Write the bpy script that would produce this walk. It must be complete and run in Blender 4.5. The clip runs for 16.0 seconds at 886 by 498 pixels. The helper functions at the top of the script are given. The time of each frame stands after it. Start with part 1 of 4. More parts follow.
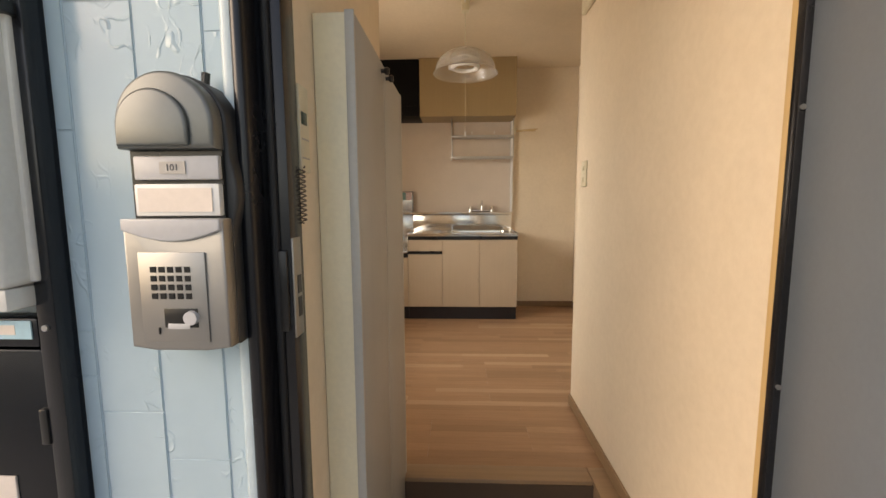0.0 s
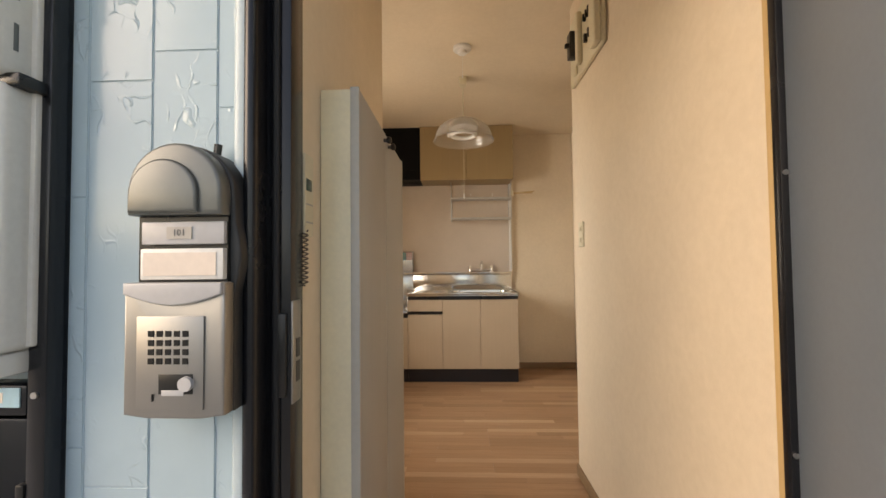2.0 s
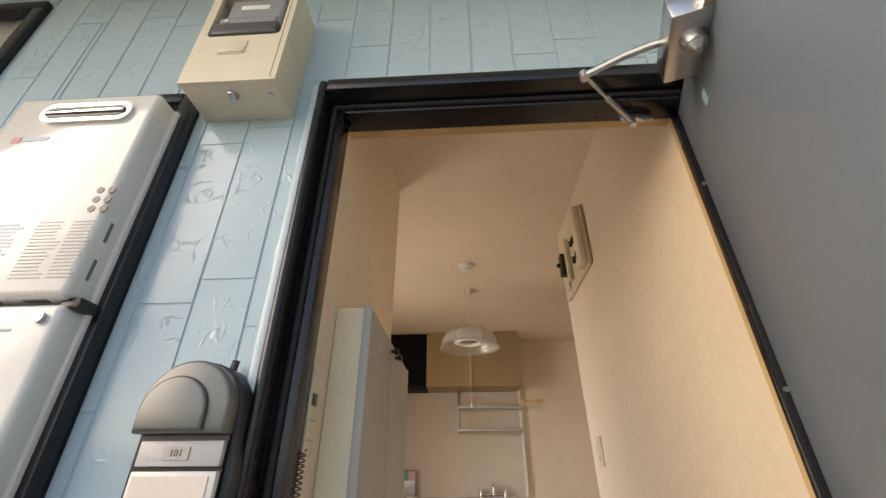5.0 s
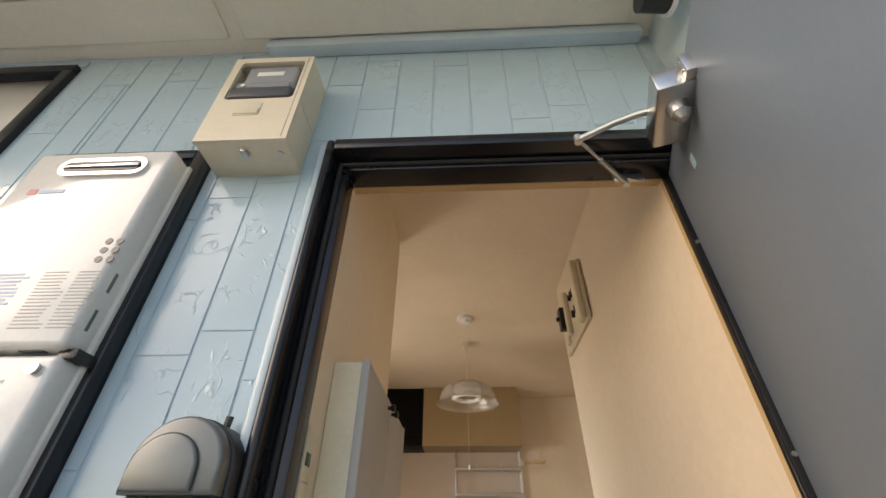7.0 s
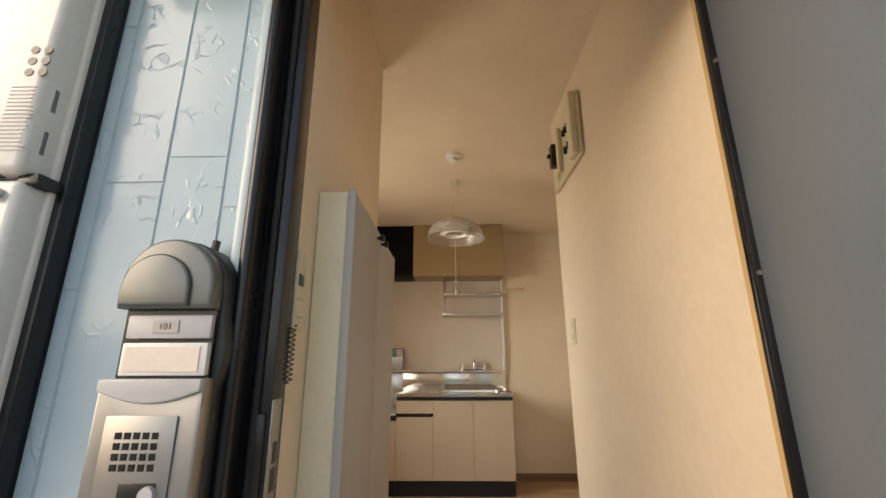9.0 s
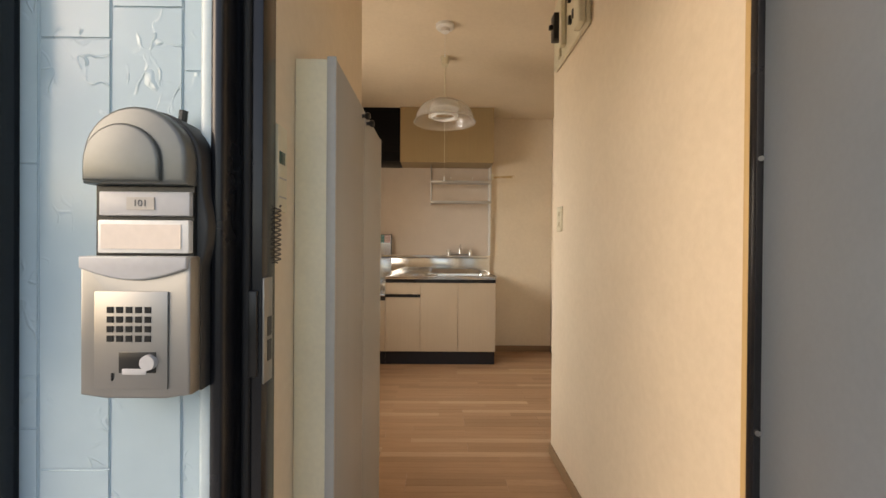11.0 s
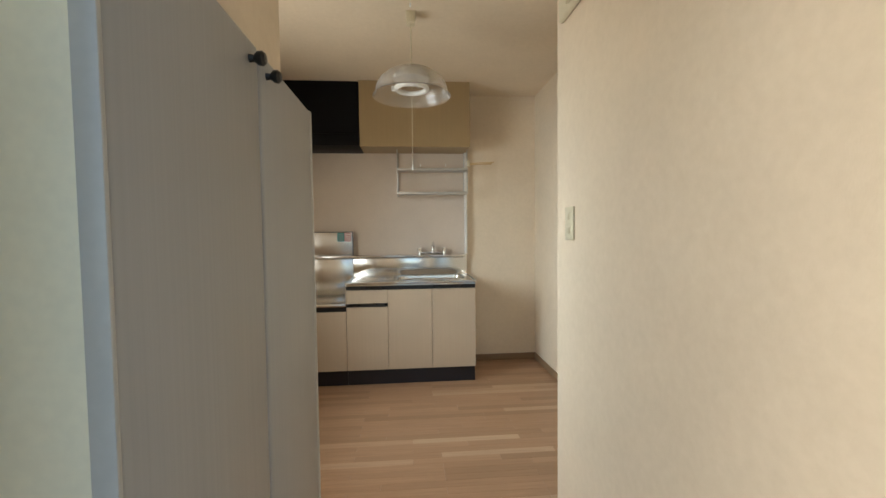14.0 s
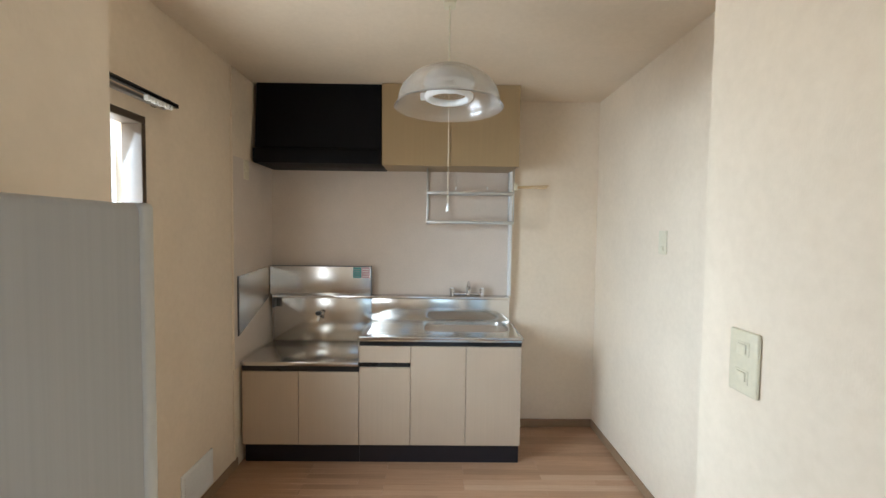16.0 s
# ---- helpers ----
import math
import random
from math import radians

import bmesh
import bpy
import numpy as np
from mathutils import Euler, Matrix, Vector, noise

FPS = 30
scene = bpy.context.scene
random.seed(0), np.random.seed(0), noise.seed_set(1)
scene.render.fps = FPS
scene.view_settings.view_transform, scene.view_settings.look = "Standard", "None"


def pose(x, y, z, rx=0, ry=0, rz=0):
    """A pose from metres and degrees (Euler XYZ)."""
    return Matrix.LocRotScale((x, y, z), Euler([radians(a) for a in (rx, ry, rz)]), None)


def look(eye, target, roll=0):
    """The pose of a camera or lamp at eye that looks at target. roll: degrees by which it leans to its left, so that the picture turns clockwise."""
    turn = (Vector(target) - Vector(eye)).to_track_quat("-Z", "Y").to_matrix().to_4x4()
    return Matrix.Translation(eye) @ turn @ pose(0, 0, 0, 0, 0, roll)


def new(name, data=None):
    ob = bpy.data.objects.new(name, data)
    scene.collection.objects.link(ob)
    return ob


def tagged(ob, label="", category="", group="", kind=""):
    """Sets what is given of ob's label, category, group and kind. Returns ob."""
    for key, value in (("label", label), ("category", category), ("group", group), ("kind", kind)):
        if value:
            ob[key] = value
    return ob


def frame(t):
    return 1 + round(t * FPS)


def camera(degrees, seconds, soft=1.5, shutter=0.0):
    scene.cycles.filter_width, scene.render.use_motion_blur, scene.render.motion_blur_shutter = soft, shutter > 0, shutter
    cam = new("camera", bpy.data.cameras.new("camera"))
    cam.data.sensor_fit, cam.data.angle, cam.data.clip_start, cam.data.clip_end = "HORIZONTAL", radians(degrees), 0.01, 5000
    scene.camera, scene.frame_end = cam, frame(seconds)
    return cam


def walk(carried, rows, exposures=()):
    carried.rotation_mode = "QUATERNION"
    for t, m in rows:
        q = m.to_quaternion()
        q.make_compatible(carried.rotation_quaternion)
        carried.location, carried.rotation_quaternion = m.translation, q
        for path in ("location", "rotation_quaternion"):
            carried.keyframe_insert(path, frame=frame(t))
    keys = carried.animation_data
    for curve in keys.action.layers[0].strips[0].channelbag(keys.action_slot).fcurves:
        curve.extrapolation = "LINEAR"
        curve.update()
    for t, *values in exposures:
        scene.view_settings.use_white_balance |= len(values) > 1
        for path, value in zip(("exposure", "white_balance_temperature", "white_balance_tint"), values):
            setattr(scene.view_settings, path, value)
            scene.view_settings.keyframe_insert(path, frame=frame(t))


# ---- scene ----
cam = camera(94.0, 16.0)
PATH = [
    (0, (0.234, -0.316, 1.066), (0.153, 1.67, 0.845), -0.3),
    (0.5, (0.234, -0.315, 1.067), (0.157, 1.678, 0.924), -0.4),
    (1, (0.236, -0.317, 1.067), (0.156, 1.679, 0.974), -0.4),
    (1.5, (0.234, -0.317, 1.068), (0.155, 1.681, 1.03), -0.5),
    (2, (0.235, -0.323, 1.071), (0.155, 1.675, 1.136), -0.6),
    (2.5, (0.238, -0.331, 1.076), (0.158, 1.656, 1.294), -0.7),
    (3, (0.239, -0.336, 1.078), (0.161, 1.624, 1.469), -0.7),
    (3.5, (0.241, -0.348, 1.08), (0.159, 1.568, 1.648), -0.7),
    (4, (0.243, -0.357, 1.079), (0.156, 1.504, 1.807), -0.5),
    (4.5, (0.242, -0.363, 1.079), (0.151, 1.437, 1.946), -0.3),
    (5, (0.243, -0.373, 1.081), (0.149, 1.365, 2.066), -0.2),
    (5.2, (0.244, -0.375, 1.081), (0.149, 1.336, 2.111), -0.1),
    (7.3, (0.24, -0.39, 1.079), (0.162, 1.214, 2.271), 0.4),
    (7.5, (0.24, -0.387, 1.078), (0.164, 1.25, 2.224), 0.3),
    (8, (0.239, -0.37, 1.075), (0.174, 1.374, 2.051), 0.1),
    (8.5, (0.24, -0.353, 1.073), (0.186, 1.496, 1.831), -0.1),
    (9, (0.242, -0.337, 1.07), (0.202, 1.594, 1.589), -0.2),
    (9.5, (0.239, -0.322, 1.067), (0.215, 1.654, 1.374), -0.1),
    (10, (0.237, -0.314, 1.064), (0.226, 1.68, 1.216), 0.1),
    (12.5, (0.229, -0.275, 1.054), (0.368, 1.719, 0.979), -0.3),
    (13, (0.216, -0.201, 1.048), (0.398, 1.789, 0.96), -0.8),
    (13.5, (0.233, -0.027, 1.05), (0.403, 1.964, 0.977), -1.1),
    (14, (0.241, 0.233, 1.176), (0.407, 2.224, 1.09), -0.7),
    (14.5, (0.256, 0.371, 1.244), (0.41, 2.364, 1.18), -0.2),
    (15, (0.258, 0.575, 1.276), (0.42, 2.568, 1.231), 0.4),
    (15.5, (0.25, 0.804, 1.405), (0.412, 2.796, 1.321), 1.0),
    (16, (0.238, 0.907, 1.438), (0.260, 2.905, 1.350), 0.7),
]
walk(cam, [(t, look(eye, target, roll)) for t, eye, target, roll in PATH],
     [(0, 1.0, 9000, 18), (3.5, 0.97, 8900, 18), (5, 0.9, 8200, 16), (7.5, 0.85, 8000, 16), (9, 0.93, 8700, 17), (13.1, 1.2, 8500, 16), (13.6, 1.4, 7300, 9), (14.0, 1.12, 6900, 6), (14.5, 1.5, 5900, 5), (16, 1.5, 5900, 6)])

# ---- light ----
world = bpy.data.worlds.new("sky")
scene.world = world
world.use_nodes = True
wn = world.node_tree
sky = wn.nodes.new("ShaderNodeTexSky")
sky.sky_type, sky.sun_disc = "NISHITA", False
sky.sun_elevation, sky.sun_rotation = radians(30), radians(239)
wn.links.new(sky.outputs[0], wn.nodes["Background"].inputs[0])
wn.nodes["Background"].inputs[1].default_value = 0.15
sun = new("sun", bpy.data.lights.new("sun", "SUN"))
sun.data.energy, sun.data.angle, sun.data.color = 0.68, radians(42), (1.0, 0.97, 0.93)
sun.matrix_world = look((-7.5, -4.5, 5.0), (0, 0, 0))


def window_light(name, place, target, w, h, power, colour, spread):
    la = bpy.data.lights.new(name, "AREA")
    la.shape, la.size, la.size_y, la.energy, la.color = "RECTANGLE", w, h, power, colour
    la.spread = radians(spread)
    ob = new(name, la)
    ob.matrix_world = look(place, target)
    return ob


# sky light falling in through the kitchen's side window
window_light("window_sky", (-1.02, 2.2, 1.42), (1.385, 2.95, 0.45), 0.8, 0.85, 5.2, (0.68, 0.84, 1.0), 96)
# light thrown up and across the same window by the sunny ground outside
window_light("window_ground_light", (-1.03, 2.2, 1.42), (1.0, 2.2, 1.75), 0.8, 0.85, 3.9, (1.0, 0.96, 0.89), 180)



# ---- materials ----
def node_mat(name, rough=0.5, metal=0.0):
    m = bpy.data.materials.new(name)
    m.use_nodes = True
    nt = m.node_tree
    b = nt.nodes["Principled BSDF"]
    b.inputs["Roughness"].default_value = rough
    b.inputs["Metallic"].default_value = metal
    return m, nt, b


def coords(nt, scale=(1, 1, 1), kind="Object"):
    tc = nt.nodes.new("ShaderNodeTexCoord")
    mp = nt.nodes.new("ShaderNodeMapping")
    mp.inputs["Scale"].default_value = scale
    nt.links.new(tc.outputs[kind], mp.inputs[0])
    return mp.outputs[0]


def noise_tex(nt, vec, scale, detail=4.0, rough=0.5):
    n = nt.nodes.new("ShaderNodeTexNoise")
    n.inputs["Scale"].default_value, n.inputs["Detail"].default_value, n.inputs["Roughness"].default_value = scale, detail, rough
    nt.links.new(vec, n.inputs["Vector"])
    return n.outputs["Fac"]


def ramp(nt, fac, stops):
    r = nt.nodes.new("ShaderNodeValToRGB")
    while len(r.color_ramp.elements) < len(stops):
        r.color_ramp.elements.new(0.5)
    for e, (p, c) in zip(r.color_ramp.elements, stops):
        e.position, e.color = p, (*c, 1)
    nt.links.new(fac, r.inputs[0])
    return r.outputs[0]


def mixc(nt, a, b, fac=0.5, mode="MULTIPLY"):
    m = nt.nodes.new("ShaderNodeMix")
    m.data_type, m.blend_type = "RGBA", mode
    if isinstance(fac, float):
        m.inputs[0].default_value = fac
    else:
        nt.links.new(fac, m.inputs[0])
    for s, v in ((6, a), (7, b)):
        if isinstance(v, tuple):
            m.inputs[s].default_value = (*v, 1)
        else:
            nt.links.new(v, m.inputs[s])
    return m.outputs[2]


def bump(nt, b, height, strength=0.2, dist=0.001):
    bp = nt.nodes.new("ShaderNodeBump")
    bp.inputs["Strength"].default_value, bp.inputs["Distance"].default_value = strength, dist
    nt.links.new(height, bp.inputs["Height"])
    nt.links.new(bp.outputs[0], b.inputs["Normal"])
    return bp


def shade(c, k):
    return tuple(min(1.0, v * k) for v in c)


def plain(name, colour, rough=0.5, metal=0.0, var=0.1, scale=6.0, grain=90.0, bumpy=0.08, coat=0.0):
    """A surface with soft staining, a fine grain and a little uneven gloss."""
    m, nt, b = node_mat(name, rough, metal)
    v = coords(nt)
    big = noise_tex(nt, v, scale, 5, 0.6)
    fine = noise_tex(nt, v, grain, 3)
    c = ramp(nt, big, [(0.3, shade(colour, 1 - var)), (0.7, shade(colour, 1 + var * 0.6))])
    c = mixc(nt, c, ramp(nt, fine, [(0.35, (0.93, 0.93, 0.93)), (0.65, (1, 1, 1))]), 0.6)
    nt.links.new(c, b.inputs["Base Color"])
    mr = nt.nodes.new("ShaderNodeMapRange")
    mr.inputs["To Min"].default_value, mr.inputs["To Max"].default_value = max(0.03, rough - 0.07), min(1, rough + 0.09)
    nt.links.new(big, mr.inputs[0])
    nt.links.new(mr.outputs[0], b.inputs["Roughness"])
    b.inputs["Coat Weight"].default_value = coat
    bump(nt, b, fine, bumpy, 0.001)
    return m


def grain_mat(name, colour, axis, rough=0.45, depth=0.16, fine=55):
    """Printed or real wood with its grain along an axis."""
    m, nt, b = node_mat(name, rough)
    s = [fine, fine, fine]
    s[axis] = 1.6
    v = coords(nt, s)
    g = noise_tex(nt, v, 1.0, 5, 0.6)
    v2 = coords(nt)
    big = noise_tex(nt, v2, 3.0, 3)
    c = ramp(nt, g, [(0.3, shade(colour, 1 - depth)), (0.7, shade(colour, 1 + depth * 0.6))])
    c = mixc(nt, c, ramp(nt, big, [(0.3, (0.9, 0.9, 0.9)), (0.7, (1, 1, 1))]), 0.7)
    nt.links.new(c, b.inputs["Base Color"])
    bump(nt, b, g, 0.12, 0.0006)
    return m


def paper_mat(name, colour):
    """Embossed vinyl wallpaper with faint stains."""
    m, nt, b = node_mat(name, 0.62)
    v = coords(nt)
    weave = noise_tex(nt, coords(nt, (1, 1, 0.45)), 260, 3)
    clump = noise_tex(nt, v, 38, 4, 0.65)
    stain = noise_tex(nt, v, 1.7, 5, 0.6)
    c = ramp(nt, stain, [(0.25, shade(colour, 0.90)), (0.75, shade(colour, 1.04))])
    c = mixc(nt, c, ramp(nt, clump, [(0.3, (0.93, 0.92, 0.90)), (0.7, (1, 1, 1))]), 0.8)
    nt.links.new(c, b.inputs["Base Color"])
    h = mixc(nt, weave, clump, 0.45, "MIX")
    bump(nt, b, h, 0.35, 0.0012)
    return m


def painted_block_mat():
    """Thick pale blue paint over a cast stone face with branching ridges."""
    m, nt, b = node_mat("pale_blue_block_paint", 0.14)
    oi = nt.nodes.new("ShaderNodeObjectInfo")
    tc = nt.nodes.new("ShaderNodeTexCoord")
    off = nt.nodes.new("ShaderNodeVectorMath")
    off.operation = "MULTIPLY_ADD"
    off.inputs[1].default_value = (1, 1, 1)
    rnd = nt.nodes.new("ShaderNodeCombineXYZ")
    sc = nt.nodes.new("ShaderNodeMath")
    sc.operation = "MULTIPLY"
    sc.inputs[1].default_value = 37.0
    nt.links.new(oi.outputs["Random"], sc.inputs[0])
    nt.links.new(sc.outputs[0], rnd.inputs[0])
    nt.links.new(sc.outputs[0], rnd.inputs[2])
    nt.links.new(tc.outputs["Object"], off.inputs[0])
    nt.links.new(rnd.outputs[0], off.inputs[2])
    v = off.outputs[0]
    warp = nt.nodes.new("ShaderNodeTexNoise")
    warp.inputs["Scale"].default_value = 9.0
    nt.links.new(v, warp.inputs["Vector"])
    wv = nt.nodes.new("ShaderNodeVectorMath")
    wv.operation = "MULTIPLY_ADD"
    wv.inputs[1].default_value = (0.16, 0.16, 0.20)
    nt.links.new(warp.outputs["Color"], wv.inputs[0])
    nt.links.new(v, wv.inputs[2])
    vor = nt.nodes.new("ShaderNodeTexVoronoi")
    vor.feature = "DISTANCE_TO_EDGE"
    vor.inputs["Scale"].default_value = 24.0
    tall = nt.nodes.new("ShaderNodeMapping")
    tall.inputs["Scale"].default_value = (1.0, 1.0, 0.55)
    nt.links.new(wv.outputs[0], tall.inputs[0])
    nt.links.new(tall.outputs[0], vor.inputs["Vector"])
    ridge = ramp(nt, vor.outputs["Distance"], [(0.0, (1, 1, 1)), (0.03, (0.75, 0.75, 0.75)), (0.075, (0, 0, 0))])
    mask = ramp(nt, noise_tex(nt, v, 6.0, 2), [(0.50, (0, 0, 0)), (0.56, (1, 1, 1))])
    broken = ramp(nt, noise_tex(nt, v, 26.0, 2), [(0.46, (0, 0, 0)), (0.54, (1, 1, 1))])
    ridge = mixc(nt, mixc(nt, ridge, mask, 1.0), broken, 0.85)
    lump = noise_tex(nt, v, 45, 4, 0.6)
    h = mixc(nt, ridge, lump, 0.08, "MIX")
    big = noise_tex(nt, coords(nt), 2.2, 4)
    c = ramp(nt, big, [(0.3, (0.41, 0.545, 0.615)), (0.7, (0.465, 0.60, 0.66))])
    c = mixc(nt, c, ramp(nt, noise_tex(nt, v, 12, 4), [(0.3, (0.93, 0.94, 0.95)), (0.7, (1, 1, 1))]), 0.8)
    nt.links.new(c, b.inputs["Base Color"])
    bump(nt, b, h, 0.55, 0.003)
    return m


def steel_mat(name, rough=0.22, axis=0, k=1.0):
    m, nt, b = node_mat(name, rough, 1.0)
    s = [700, 700, 700]
    s[axis] = 6
    g = noise_tex(nt, coords(nt, s), 1.0, 2)
    sm = noise_tex(nt, coords(nt), 9, 4)
    c = ramp(nt, sm, [(0.3, shade((0.63, 0.62, 0.60), k)), (0.7, shade((0.68, 0.67, 0.65), k))])
    nt.links.new(c, b.inputs["Base Color"])
    mr = nt.nodes.new("ShaderNodeMapRange")
    mr.inputs["To Min"].default_value, mr.inputs["To Max"].default_value = rough * 0.85, rough * 1.2
    nt.links.new(sm, mr.inputs[0])
    nt.links.new(mr.outputs[0], b.inputs["Roughness"])
    bump(nt, b, g, 0.04, 0.0002)
    return m


def plank_mat():
    m, nt, b = node_mat("oak_floor", 0.34)
    oi = nt.nodes.new("ShaderNodeObjectInfo")
    geo = nt.nodes.new("ShaderNodeNewGeometry")
    addr = nt.nodes.new("ShaderNodeMath")
    addr.operation = "ADD"
    nt.links.new(oi.outputs["Random"], addr.inputs[0])
    nt.links.new(geo.outputs["Random Per Island"], addr.inputs[1])
    fr = nt.nodes.new("ShaderNodeMath")
    fr.operation = "FRACT"
    nt.links.new(addr.outputs[0], fr.inputs[0])
    tone = ramp(nt, fr.outputs[0], [(0.0, (0.36, 0.21, 0.12)), (0.4, (0.43, 0.255, 0.15)), (0.84, (0.47, 0.285, 0.17)), (0.92, (0.54, 0.355, 0.23)), (1.0, (0.58, 0.40, 0.265))])
    g = noise_tex(nt, coords(nt, (3, 70, 40)), 1.0, 5, 0.65)
    c = mixc(nt, tone, ramp(nt, g, [(0.3, (0.80, 0.77, 0.74)), (0.65, (1, 1, 1))]), 0.9)
    wear = noise_tex(nt, coords(nt), 2.5, 4)
    c = mixc(nt, c, ramp(nt, wear, [(0.3, (0.90, 0.90, 0.90)), (0.7, (1, 1, 1))]), 0.8)
    nt.links.new(c, b.inputs["Base Color"])
    bump(nt, b, g, 0.10, 0.0005)
    return m


def glass_mat(name, rough=0.0, tint=(0.95, 0.97, 0.97)):
    m, nt, b = node_mat(name, rough)
    b.inputs["Base Color"].default_value = (*tint, 1)
    b.inputs["Transmission Weight"].default_value = 1.0
    b.inputs["IOR"].default_value = 1.45
    return m


PAPER = paper_mat("cream_wallpaper", (0.81, 0.685, 0.53))
CEIL = paper_mat("ceiling_paper", (0.80, 0.68, 0.53))
BLOCK = painted_block_mat()
JOINT = plain("pale_blue_joint", (0.46, 0.58, 0.64), 0.3)
BLUE = plain("pale_blue_paint", (0.52, 0.64, 0.69), 0.42, var=0.05)
EDGEBLUE = plain("glossy_pale_blue_paint", (0.50, 0.62, 0.67), 0.18, var=0.05)
FRAMEBLACK = plain("black_steel_paint", (0.009, 0.010, 0.013), 0.24, var=0.25, bumpy=0.05)
DOORGREY = plain("grey_door_sheet", (0.175, 0.215, 0.265), 0.36, var=0.08, scale=3, bumpy=0.03)
RUBBER = plain("black_rubber", (0.012, 0.012, 0.013), 0.6)
WOODTRIM = grain_mat("ochre_wood_trim", (0.60, 0.40, 0.19), 2, 0.4, 0.08)
BASEWOOD = grain_mat("brown_skirting", (0.30, 0.19, 0.11), 0, 0.4, 0.12)
DARKBRONZE = plain("bronze_window_frame", (0.085, 0.06, 0.04), 0.4, var=0.1)
KAMACHI = grain_mat("step_wood", (0.34, 0.22, 0.13), 0, 0.35, 0.15)
PLANK = plank_mat()
UNDER = plain("dark_joint", (0.11, 0.07, 0.045), 0.7)
GENTILE = plain("grey_green_tile", (0.12, 0.125, 0.11), 0.45, var=0.2, scale=14)
GROUT = plain("tile_grout", (0.22, 0.21, 0.19), 0.9)
CABGREY = grain_mat("grey_sheet_door", (0.39, 0.385, 0.37), 2, 0.42, 0.05, 240)
CABSIDE = plain("cream_cabinet_side", (0.85, 0.765, 0.55), 0.42, var=0.05)
CABEDGE = plain("grey_edge_band", (0.48, 0.465, 0.42), 0.35, var=0.04)
BLACKPL = plain("black_plastic", (0.012, 0.012, 0.012), 0.28, var=0.2)
KDOOR = grain_mat("pale_wood_print", (0.50, 0.39, 0.28), 2, 0.42, 0.035, 150)
UPDOOR = grain_mat("tan_wood_print", (0.35, 0.245, 0.125), 2, 0.42, 0.05)
KICK = plain("black_kickboard", (0.010, 0.010, 0.014), 0.3, var=0.2)
STEEL = steel_mat("brushed_steel", 0.17)
STEELM = steel_mat("polished_steel", 0.18)
GUARD = steel_mat("satin_steel", 0.24)
CHROME = plain("chrome", (0.72, 0.72, 0.72), 0.10, 1.0, 0.06, bumpy=0.0)
ALU = plain("aluminium", (0.60, 0.60, 0.59), 0.30, 1.0, 0.08, bumpy=0.03)
PANEL = plain("pinkish_kitchen_panel", (0.66, 0.56, 0.47), 0.34, var=0.05, scale=4, bumpy=0.02)
HOODBLACK = plain("black_hood_enamel", (0.004, 0.004, 0.005), 0.5, var=0.3)
HOODBLACK.node_tree.nodes["Principled BSDF"].inputs["Specular IOR Level"].default_value = 0.12
IVORY = plain("ivory_plastic", (0.70, 0.63, 0.46), 0.4, var=0.05, bumpy=0.02)
WHITEPL = plain("white_plastic", (0.80, 0.79, 0.76), 0.35, var=0.03, bumpy=0.02)
HEATER = plain("cream_enamel", (0.74, 0.725, 0.685), 0.11, var=0.02, scale=2, bumpy=0.01, coat=0.3)
METERBOX = plain("cream_meter_plastic", (0.74, 0.66, 0.50), 0.45, var=0.05, bumpy=0.03)
DARKGREY = plain("dark_grey_plastic", (0.075, 0.078, 0.085), 0.35, var=0.12)
METERGLASS = plain("grey_smoked_plastic", (0.30, 0.31, 0.33), 0.12, var=0.06)
ICGREY = plain("grey_metallic_plastic", (0.175, 0.185, 0.178), 0.33, 0.35, 0.06, bumpy=0.03)
ICPLATE = steel_mat("champagne_plate", 0.42, 0, 0.55)
ICSIDE = plain("dark_grey_casing", (0.038, 0.039, 0.040), 0.45, var=0.1)
PAPERCARD = plain("name_card", (0.80, 0.70, 0.62), 0.6, var=0.03)
CARDGREY = plain("faded_card", (0.50, 0.47, 0.43), 0.6, var=0.05)
PLATEGREY = plain("grey_number_plate", (0.52, 0.52, 0.53), 0.4, var=0.04)
INK = plain("dark_ink", (0.16, 0.16, 0.16), 0.6)
GREYINK = plain("faded_ink", (0.46, 0.43, 0.40), 0.6)
BLUEINK = plain("blue_ink", (0.48, 0.55, 0.70), 0.5)
REDINK = plain("red_ink", (0.60, 0.22, 0.26), 0.5)
STICKBLUE = plain("light_blue_sticker", (0.40, 0.62, 0.70), 0.4)
TEAL = plain("teal_sticker", (0.02, 0.27, 0.27), 0.4)
PINK = plain("pink_sticker", (0.55, 0.34, 0.35), 0.4)
SOFFIT = plain("cream_soffit", (0.82, 0.76, 0.63), 0.6, var=0.05)
CONCRETE = plain("concrete", (0.58, 0.56, 0.52), 0.85, var=0.2, scale=4, bumpy=0.4)
GROUNDM = plain("ground_gravel", (0.50, 0.46, 0.40), 0.9, var=0.25, scale=1.5, bumpy=0.5)
RENDERW = plain("pale_render", (0.70, 0.67, 0.61), 0.85, var=0.1, scale=2, bumpy=0.3)
BACK = node_mat("bright_outdoors", 0.9)
GLASS = glass_mat("frosted_glass", 0.45)
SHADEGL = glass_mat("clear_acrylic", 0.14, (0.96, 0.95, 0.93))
SHADEGL.node_tree.nodes["Principled BSDF"].inputs["Transmission Weight"].default_value = 0.90
CORD = plain("brown_cord", (0.16, 0.13, 0.10), 0.5)
LCD = plain("green_display", (0.02, 0.06, 0.04), 0.2)


